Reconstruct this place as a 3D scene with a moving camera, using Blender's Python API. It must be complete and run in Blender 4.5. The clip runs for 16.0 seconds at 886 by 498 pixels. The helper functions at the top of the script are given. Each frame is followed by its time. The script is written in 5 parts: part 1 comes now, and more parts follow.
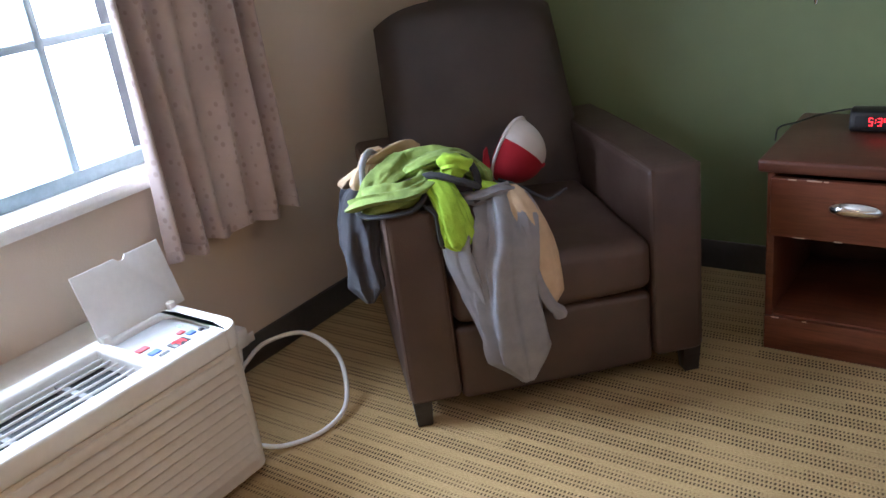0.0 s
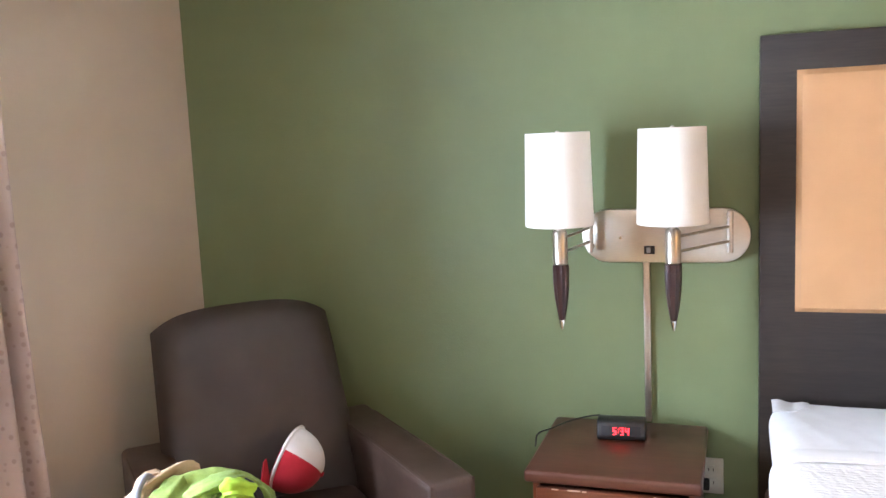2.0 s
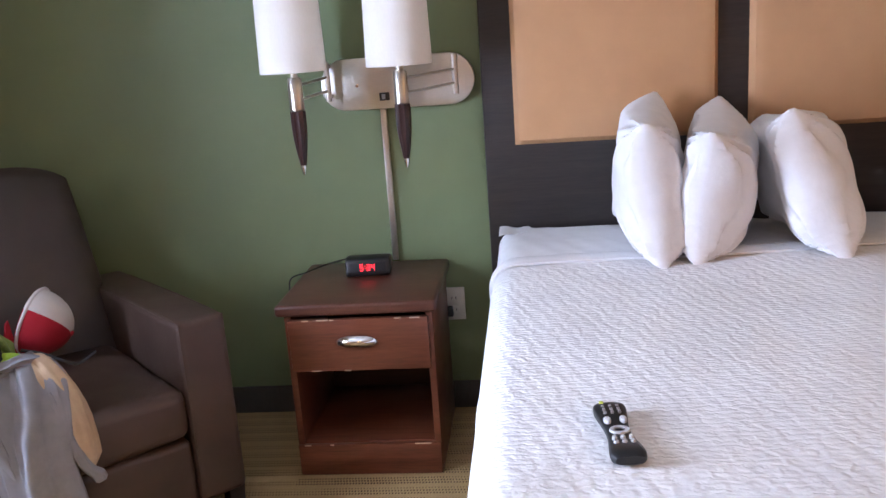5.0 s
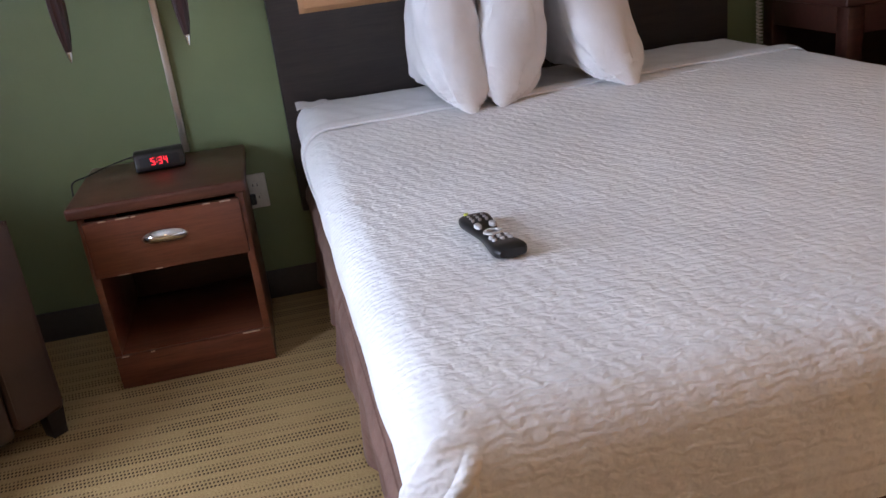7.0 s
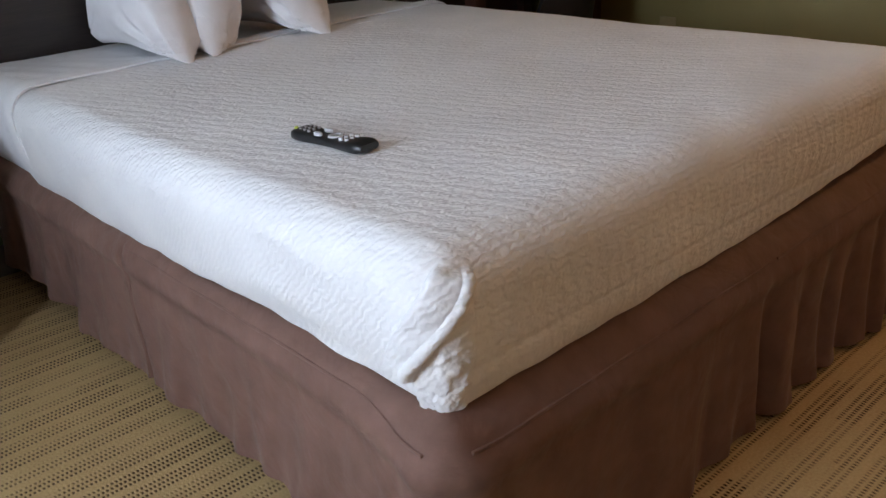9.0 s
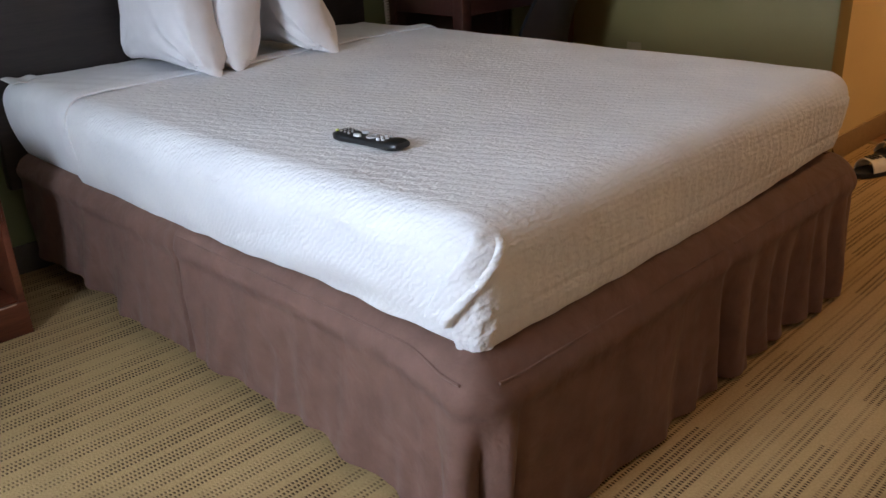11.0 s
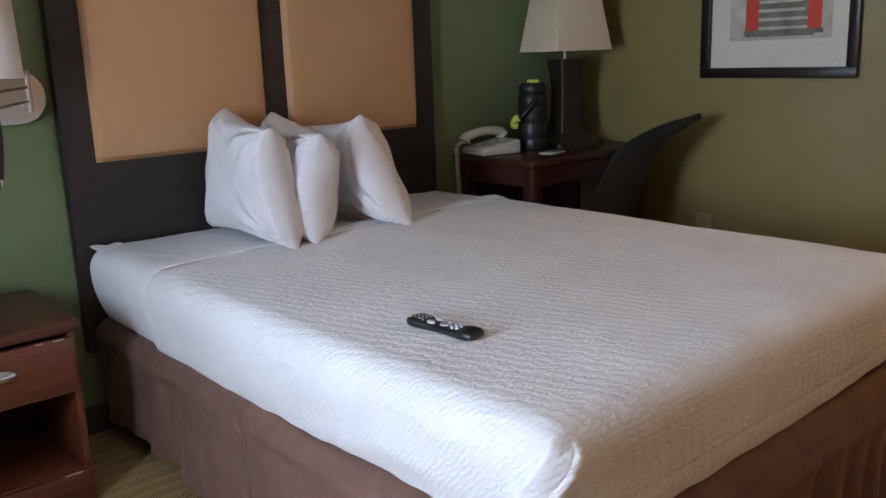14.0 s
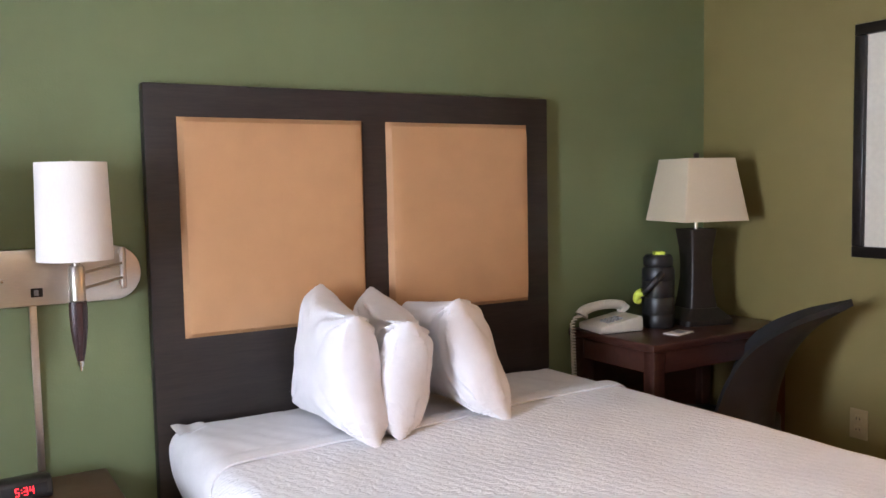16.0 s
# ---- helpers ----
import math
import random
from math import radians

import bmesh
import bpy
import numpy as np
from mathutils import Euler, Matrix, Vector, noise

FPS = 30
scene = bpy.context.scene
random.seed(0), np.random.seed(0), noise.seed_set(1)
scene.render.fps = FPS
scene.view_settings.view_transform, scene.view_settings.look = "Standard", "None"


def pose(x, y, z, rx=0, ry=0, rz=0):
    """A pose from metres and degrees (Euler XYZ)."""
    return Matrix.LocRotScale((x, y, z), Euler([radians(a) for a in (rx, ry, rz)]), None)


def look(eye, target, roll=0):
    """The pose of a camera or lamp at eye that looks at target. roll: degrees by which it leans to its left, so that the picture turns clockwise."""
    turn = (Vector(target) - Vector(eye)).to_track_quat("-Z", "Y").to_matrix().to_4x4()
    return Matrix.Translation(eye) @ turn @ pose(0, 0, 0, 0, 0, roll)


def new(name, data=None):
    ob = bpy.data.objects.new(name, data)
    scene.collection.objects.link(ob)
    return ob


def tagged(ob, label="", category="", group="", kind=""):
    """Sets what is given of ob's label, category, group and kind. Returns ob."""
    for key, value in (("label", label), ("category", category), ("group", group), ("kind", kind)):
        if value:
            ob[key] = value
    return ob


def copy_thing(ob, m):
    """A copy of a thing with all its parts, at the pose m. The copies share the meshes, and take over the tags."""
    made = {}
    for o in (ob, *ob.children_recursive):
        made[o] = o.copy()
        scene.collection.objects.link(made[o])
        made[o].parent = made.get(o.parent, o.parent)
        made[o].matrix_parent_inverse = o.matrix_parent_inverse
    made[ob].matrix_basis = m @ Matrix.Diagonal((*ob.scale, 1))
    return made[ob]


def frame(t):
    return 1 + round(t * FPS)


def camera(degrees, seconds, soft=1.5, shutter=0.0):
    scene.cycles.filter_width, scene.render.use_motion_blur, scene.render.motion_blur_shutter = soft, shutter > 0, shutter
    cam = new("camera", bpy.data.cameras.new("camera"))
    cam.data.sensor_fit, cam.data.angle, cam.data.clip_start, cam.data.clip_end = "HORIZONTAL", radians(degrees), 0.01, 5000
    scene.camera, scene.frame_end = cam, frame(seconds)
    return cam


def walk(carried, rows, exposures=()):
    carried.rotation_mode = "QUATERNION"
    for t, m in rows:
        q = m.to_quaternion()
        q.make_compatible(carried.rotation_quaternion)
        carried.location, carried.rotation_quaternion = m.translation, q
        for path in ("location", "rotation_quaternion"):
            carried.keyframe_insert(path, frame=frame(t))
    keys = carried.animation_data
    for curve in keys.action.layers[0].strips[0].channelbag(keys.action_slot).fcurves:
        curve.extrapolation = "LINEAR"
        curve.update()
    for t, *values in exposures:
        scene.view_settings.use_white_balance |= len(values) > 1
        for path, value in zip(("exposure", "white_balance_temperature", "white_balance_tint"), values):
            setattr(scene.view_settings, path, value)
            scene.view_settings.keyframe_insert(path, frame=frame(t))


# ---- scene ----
cam = camera(54.7, 16.0)
PATH = [
    (0, (-0.017, -2.634, 1.27), (-1.142, -1.164, 0.512), -7.6),
    (0.3, (0.046, -2.604, 1.284), (-0.936, -0.986, 0.638), -4.8),
    (0.5, (0.001, -2.616, 1.305), (-0.84, -0.892, 0.74), -3.0),
    (1, (-0.051, -2.672, 1.333), (-0.719, -0.857, 0.821), -2.4),
    (1.5, (-0.066, -2.696, 1.388), (-0.714, -0.85, 0.974), -2.8),
    (2, (-0.062, -2.69, 1.479), (-0.711, -0.816, 1.216), -2.6),
    (2.5, (-0.061, -2.66, 1.587), (-0.691, -0.765, 1.477), -1.4),
    (3, (-0.053, -2.645, 1.622), (-0.501, -0.696, 1.661), -0.8),
    (3.5, (-0.062, -2.631, 1.576), (-0.442, -0.668, 1.596), -0.4),
    (4, (-0.086, -2.654, 1.45), (-0.427, -0.692, 1.264), -0.3),
    (4.5, (-0.002, -2.705, 1.312), (-0.345, -0.78, 0.893), -1.5),
    (5, (0.138, -2.802, 1.291), (-0.07, -0.874, 0.801), -4.1),
    (5.2, (0.18, -2.836, 1.286), (0.047, -0.909, 0.768), -4.7),
    (7.5, (-0.135, -2.762, 1.122), (0.311, -0.961, 0.375), -5.6),
    (8, (-0.238, -2.655, 1.128), (0.45, -0.951, 0.339), -4.0),
    (8.5, (-0.42, -2.673, 1.099), (0.731, -1.25, 0.293), -5.3),
    (9, (-0.574, -2.779, 1.094), (0.635, -1.408, 0.282), -3.7),
    (11.5, (-0.884, -2.921, 1.154), (0.445, -1.625, 0.408), -1.5),
    (12, (-0.882, -2.913, 1.152), (0.472, -1.619, 0.448), -0.9),
    (12.5, (-0.902, -2.905, 1.175), (0.433, -1.564, 0.529), -1.3),
    (13, (-0.911, -2.891, 1.181), (0.377, -1.488, 0.57), -1.8),
    (13.5, (-0.896, -2.891, 1.195), (0.372, -1.456, 0.619), -1.9),
    (14, (-0.861, -2.875, 1.233), (0.407, -1.395, 0.786), -2.1),
    (14.5, (-0.799, -2.842, 1.271), (0.441, -1.327, 0.866), -1.9),
    (15, (-0.704, -2.804, 1.341), (0.447, -1.185, 1.104), -1.4),
    (15.5, (-0.62, -2.792, 1.392), (0.439, -1.105, 1.222), -1.1),
    (16, (-0.579, -2.747, 1.396), (0.451, -1.04, 1.243), -1.1),
]
WINDOW_W, ENTRY_W, FILL_W = 116.0, 34.0, 4.0
# seconds, stops, kelvin, tint of the handheld camera's own exposure and white balance
EXPOSURES = [
    (0.0, 0.2, 5900, 14), (0.5, 1.15, 5500, 6), (1.0, 1.4, 5700, 9), (1.5, 1.4, 5900, 12), (2.0, 1.25, 6300, 14), (2.5, 1.05, 6600, 18),
    (3.0, 1.0, 6700, 20), (3.5, 1.15, 6100, 22), (4.0, 0.9, 5150, 24), (4.5, 0.8, 5600, 26), (5.0, 0.55, 5900, 20), (7.5, -0.3, 6300, 18),
    (8.0, -0.45, 6400, 15), (8.5, -0.55, 6400, 13), (9.0, -0.5, 6400, 12), (11.5, -0.4, 6200, 13), (12.5, -0.35, 6100, 14), (13.5, -0.42, 6150, 14), (14.0, -0.42, 6200, 14), (14.5, -0.32, 6300, 14), (16.0, 0.55, 6600, 19),
]
walk(cam, [(t, look(eye, target, roll)) for t, eye, target, roll in PATH], EXPOSURES)

# ---- world and lights ----
world = bpy.data.worlds.new("sky")
scene.world = world
world.use_nodes = True
wn = world.node_tree.nodes
sky = wn.new("ShaderNodeTexSky")
sky.sky_type = "NISHITA"
sky.sun_disc = False
sky.sun_elevation = radians(35)
sky.sun_rotation = radians(120)
wn["Background"].inputs[1].default_value = 0.1
world.node_tree.links.new(sky.outputs[0], wn["Background"].inputs[0])

sun = new("sun", bpy.data.lights.new("sun", "SUN"))
sun.data.energy, sun.data.angle, sun.data.color = 1.0, radians(12), (1.0, 0.95, 0.88)
sun.matrix_world = look((6, 6, 9), (0, 0, 0))


def area_lamp(name, eye, target, sx, sy, watts, color):
    ob = new(name, bpy.data.lights.new(name, "AREA"))
    ob.data.shape, ob.data.size, ob.data.size_y = "RECTANGLE", sx, sy
    ob.data.energy, ob.data.color = watts, color
    ob.matrix_world = look(eye, target)
    return ob


# daylight in the window's opening, the entry's ceiling lamp, and a warm fill added behind the camera
area_lamp("window_daylight", (-2.22, -1.65, 1.28), (0, -1.65, 1.28), 0.94, 1.18, WINDOW_W, (0.72, 0.84, 1.0))
area_lamp("entry_lamp_light", (3.7, -2.75, 2.46), (3.7, -2.75, 0), 0.34, 0.34, ENTRY_W, (1.0, 0.54, 0.17))
area_lamp("warm_fill_light", (-0.5, -3.8, 2.46), (-0.5, -3.8, 0), 0.5, 0.5, FILL_W, (1.0, 0.66, 0.33))

# ---- materials ----


class Nodes:
    """Small wrapper to build a node material."""

    def __init__(self, name, rough=0.6, metal=0.0, spec=0.5):
        self.mat = bpy.data.materials.new(name)
        self.mat.use_nodes = True
        self.nt = self.mat.node_tree
        self.bsdf = self.nt.nodes["Principled BSDF"]
        self.bsdf.inputs["Roughness"].default_value = rough
        self.bsdf.inputs["Metallic"].default_value = metal
        self.bsdf.inputs["Specular IOR Level"].default_value = spec
        self.coord = self.nt.nodes.new("ShaderNodeTexCoord")

    def add(self, kind, **values):
        n = self.nt.nodes.new(kind)
        for key, value in values.items():
            n.inputs[key.replace("_", " ")].default_value = value
        return n

    def link(self, a, b):
        self.nt.links.new(a, b)

    def mapped(self, scale=(1, 1, 1), rot=(0, 0, 0)):
        m = self.nt.nodes.new("ShaderNodeMapping")
        m.inputs["Scale"].default_value = scale
        m.inputs["Rotation"].default_value = rot
        self.link(self.coord.outputs["Object"], m.inputs[0])
        return m.outputs[0]

    def noise(self, scale, detail=4, vec=None, rough=0.55, dist=0.0):
        n = self.add("ShaderNodeTexNoise", Scale=scale, Detail=detail, Roughness=rough, Distortion=dist)
        self.link(vec or self.coord.outputs["Object"], n.inputs["Vector"])
        return n.outputs["Fac"]

    def ramp(self, fac, stops):
        r = self.nt.nodes.new("ShaderNodeValToRGB")
        el = r.color_ramp.elements
        while len(el) < len(stops):
            el.new(0.5)
        for e, (p, c) in zip(el, stops):
            e.position, e.color = p, (*c, 1)
        self.link(fac, r.inputs[0])
        return r.outputs[0]

    def math(self, op, a, b=None):
        n = self.nt.nodes.new("ShaderNodeMath")
        n.operation = op
        for i, v in enumerate((a, b)):
            if v is None:
                continue
            if isinstance(v, (int, float)):
                n.inputs[i].default_value = v
            else:
                self.link(v, n.inputs[i])
        return n.outputs[0]

    def mix(self, fac, a, b, blend="MIX"):
        n = self.nt.nodes.new("ShaderNodeMix")
        n.data_type, n.blend_type = "RGBA", blend
        for i, v in ((0, fac), (6, a), (7, b)):
            if isinstance(v, (int, float)):
                n.inputs[i].default_value = v
            elif isinstance(v, tuple):
                n.inputs[i].default_value = (*v, 1)
            else:
                self.link(v, n.inputs[i])
        return n.outputs[2]

    def color(self, out):
        self.link(out, self.bsdf.inputs["Base Color"])
        return self

    def rough(self, fac, lo, hi):
        n = self.nt.nodes.new("ShaderNodeMapRange")
        n.inputs["To Min"].default_value, n.inputs["To Max"].default_value = lo, hi
        self.link(fac, n.inputs[0])
        self.link(n.outputs[0], self.bsdf.inputs["Roughness"])
        return self

    def bump(self, height, strength=0.3, distance=0.002):
        last = self.bsdf.inputs["Normal"].links
        b = self.add("ShaderNodeBump", Strength=strength, Distance=distance)
        if last:
            self.link(last[0].from_socket, b.inputs["Normal"])
        self.link(height, b.inputs["Height"])
        self.link(b.outputs[0], self.bsdf.inputs["Normal"])
        return self


def tint(c, k):
    return tuple(min(1.0, v * k) for v in c)


def painted(name, c, peel=0.35, rough=0.55):
    n = Nodes(name, rough)
    n.color(n.ramp(n.noise(1.3, 5), [(0.3, tint(c, 0.93)), (0.7, tint(c, 1.06))]))
    n.rough(n.noise(3.0), rough - 0.1, rough + 0.12)
    n.bump(n.noise(150, 3), peel, 0.0015).bump(n.noise(28, 3), 0.25, 0.002)
    return n.mat


def plain(name, c, rough=0.5, metal=0.0, grain=60, amount=0.1, bump=0.1, spec=0.5):
    n = Nodes(name, rough, metal, spec)
    n.color(n.ramp(n.noise(grain, 4), [(0.3, tint(c, 1 - amount)), (0.7, tint(c, 1 + amount))]))
    n.rough(n.noise(grain * 0.3), max(0.03, rough - 0.08), min(1, rough + 0.1))
    if bump:
        n.bump(n.noise(grain * 2, 3), bump, 0.001)
    return n.mat


def wood(name, dark, light, axis="x", rough=0.35):
    n = Nodes(name, rough)
    sc = {"x": (1.2, 16, 16), "y": (16, 1.2, 16), "z": (16, 16, 1.2)}[axis]
    v = n.mapped(sc)
    g = n.noise(3.0, 6, v, 0.6, 0.6)
    fine = n.noise(14.0, 3, v)
    c = n.ramp(g, [(0.28, dark), (0.72, light)])
    n.color(n.mix(0.35, c, n.ramp(fine, [(0.35, dark), (0.65, light)])))
    n.rough(n.noise(6), rough - 0.08, rough + 0.15)
    n.bump(fine, 0.12, 0.001)
    return n.mat


def leather(name, c, rough=0.42, vary=0.2):
    n = Nodes(name, rough)
    n.color(n.ramp(n.noise(7, 5), [(0.3, tint(c, 1 - vary)), (0.72, tint(c, 1 + vary))]))
    vor = n.add("ShaderNodeTexVoronoi", Scale=260.0)
    n.link(n.coord.outputs["Object"], vor.inputs["Vector"])
    n.rough(n.noise(9), rough - 0.07, rough + 0.15)
    n.bump(vor.outputs["Distance"], 0.2, 0.001).bump(n.noise(9, 4), 1.2 * vary, 0.006)
    return n.mat


def fabric(name, c, weave=500, rough=0.9, vary=0.1, wrinkle=0.3, wscale=14):
    n = Nodes(name, rough, 0, 0.25)
    n.color(n.ramp(n.noise(20, 6), [(0.3, tint(c, 1 - vary)), (0.7, tint(c, 1 + vary))]))
    n.bsdf.inputs["Sheen Weight"].default_value = 0.05
    n.bump(n.noise(weave, 2), 0.25, 0.001).bump(n.noise(wscale, 4, None, 0.5, 0.4), wrinkle, 0.01)
    return n.mat


def coverlet_cloth():
    n = Nodes("coverlet_cloth", 0.85, 0, 0.3)
    n.color(n.ramp(n.noise(5, 5), [(0.3, (0.74, 0.74, 0.75)), (0.7, (0.82, 0.82, 0.82))]))
    n.bsdf.inputs["Sheen Weight"].default_value = 0.2
    sep = n.nt.nodes.new("ShaderNodeSeparateXYZ")
    n.link(n.coord.outputs["Object"], sep.inputs[0])
    # woven ripples: short ridges in staggered rows
    q = n.math("ADD", sep.outputs[1], sep.outputs[2])
    warp = n.math("MULTIPLY", n.noise(50, 2), 12.0)
    ridge = n.math("SINE", n.math("ADD", n.math("MULTIPLY", q, 2 * math.pi / 0.0155), warp))
    warp2 = n.math("MULTIPLY", n.noise(36, 2), 11.0)
    cross = n.math("SINE", n.math("ADD", n.math("MULTIPLY", n.math("ADD", sep.outputs[0], n.math("MULTIPLY", q, 0.35)), 2 * math.pi / 0.034), warp2))
    relief = n.math("ADD", ridge, n.math("MULTIPLY", cross, 1.1))
    n.bump(relief, 0.34, 0.0014).bump(n.noise(240, 2), 0.15, 0.001)
    return n.mat


def carpet_cloth():
    n = Nodes("carpet", 0.95, 0, 0.15)
    sep = n.nt.nodes.new("ShaderNodeSeparateXYZ")
    n.link(n.coord.outputs["Object"], sep.inputs[0])
    x = n.math("ADD", sep.outputs[0], n.math("MULTIPLY", n.noise(2.0, 2), 0.01))
    y = n.math("ADD", sep.outputs[1], n.math("MULTIPLY", n.noise(2.5, 2), 0.006))
    # stripes along x, one every 59 mm: three rows of dark dashes, then a plain row
    stripe = n.math("DIVIDE", y, 0.059)
    sub = n.math("MULTIPLY", n.math("FRACT", stripe), 4.0)
    row = n.math("FLOOR", sub)
    within = n.math("ABSOLUTE", n.math("SUBTRACT", n.math("FRACT", sub), 0.5))
    line = n.math("SUBTRACT", 1.35, n.math("MULTIPLY", within, 3.3))
    n.nt.nodes[-1].use_clamp = True
    # each stripe is woven in lengths of its own strength
    comb = n.nt.nodes.new("ShaderNodeCombineXYZ")
    number = n.math("FLOOR", stripe)
    n.link(n.math("FLOOR", n.math("ADD", n.math("DIVIDE", x, 0.23), n.math("MULTIPLY", number, 0.377))), comb.inputs[0])
    n.link(number, comb.inputs[1])
    white = n.nt.nodes.new("ShaderNodeTexWhiteNoise")
    n.link(comb.outputs[0], white.inputs["Vector"])
    patch = n.noise(3.2, 2)
    strength = n.math("ADD", n.math("MULTIPLY", white.outputs["Value"], 0.60), n.math("MULTIPLY", patch, 1.15))
    third = n.math("MULTIPLY", n.math("LESS_THAN", row, 2.5), n.math("SUBTRACT", 1.0, n.math("MULTIPLY", n.math("GREATER_THAN", row, 1.5), n.math("SUBTRACT", 1.0, white.outputs["Value"]))))
    phase = n.math("ADD", n.math("MULTIPLY", x, 2 * math.pi / 0.0092), n.math("ADD", n.math("MULTIPLY", row, 2.4), n.math("MULTIPLY", n.noise(90, 2), 3.0)))
    dash = n.math("ADD", n.math("MULTIPLY", n.math("SINE", phase), 0.95), 0.42)
    n.nt.nodes[-1].use_clamp = True
    dark = n.math("MULTIPLY", n.math("MULTIPLY", line, dash), n.math("MULTIPLY", third, strength))
    n.nt.nodes[-1].use_clamp = True
    loop = n.noise(1.0, 3, n.mapped((150, 170, 1)))
    base = n.ramp(n.noise(2.2, 5), [(0.3, (0.39, 0.255, 0.112)), (0.7, (0.48, 0.325, 0.150))])
    n.color(n.mix(dark, n.mix(0.35, base, n.ramp(loop, [(0.3, (0.25, 0.165, 0.075)), (0.7, (0.50, 0.36, 0.18))])), (0.045, 0.024, 0.010)))
    n.bump(n.math("SUBTRACT", n.math("MULTIPLY", loop, 0.6), dark), 0.6, 0.004)
    return n.mat


def brushed(name, c, rough=0.32):
    n = Nodes(name, rough, 1.0)
    g = n.noise(40, 3, n.mapped((1, 30, 30)))
    n.color(n.ramp(g, [(0.3, tint(c, 0.9)), (0.7, tint(c, 1.08))]))
    n.rough(g, rough - 0.06, rough + 0.08)
    return n.mat


def glowing(name, c, strength):
    n = Nodes(name, 0.4)
    n.bsdf.inputs["Base Color"].default_value = (*c, 1)
    n.bsdf.inputs["Emission Color"].default_value = (*c, 1)
    n.bsdf.inputs["Emission Strength"].default_value = strength
    return n.mat


def curtain_cloth():
    n = Nodes("curtain_cloth", 0.92, 0, 0.2)
    v = n.mapped((1, 1, 1))
    c = n.ramp(n.noise(4, 5, v), [(0.3, (0.40, 0.32, 0.29)), (0.7, (0.56, 0.46, 0.42))])
    dots = n.add("ShaderNodeTexVoronoi", Scale=34.0, Randomness=0.5)
    n.link(n.mapped((1, 1.5, 1.0)), dots.inputs["Vector"])
    d = n.ramp(dots.outputs["Distance"], [(0.2, (1, 1, 1)), (0.3, (0, 0, 0))])
    n.color(n.mix(n.math("MULTIPLY", d, 0.4), c, (0.2, 0.13, 0.11)))
    n.bsdf.inputs["Transmission Weight"].default_value = 0.0
    n.bump(n.noise(420, 2), 0.3, 0.001)
    return n.mat


def shade_cloth(name, c):
    n = Nodes(name, 0.85, 0, 0.2)
    n.color(n.ramp(n.noise(400, 2, n.mapped((1, 1, 0.2))), [(0.3, tint(c, 0.96)), (0.7, c)]))
    n.bump(n.noise(500, 2), 0.12, 0.0006)
    return n.mat


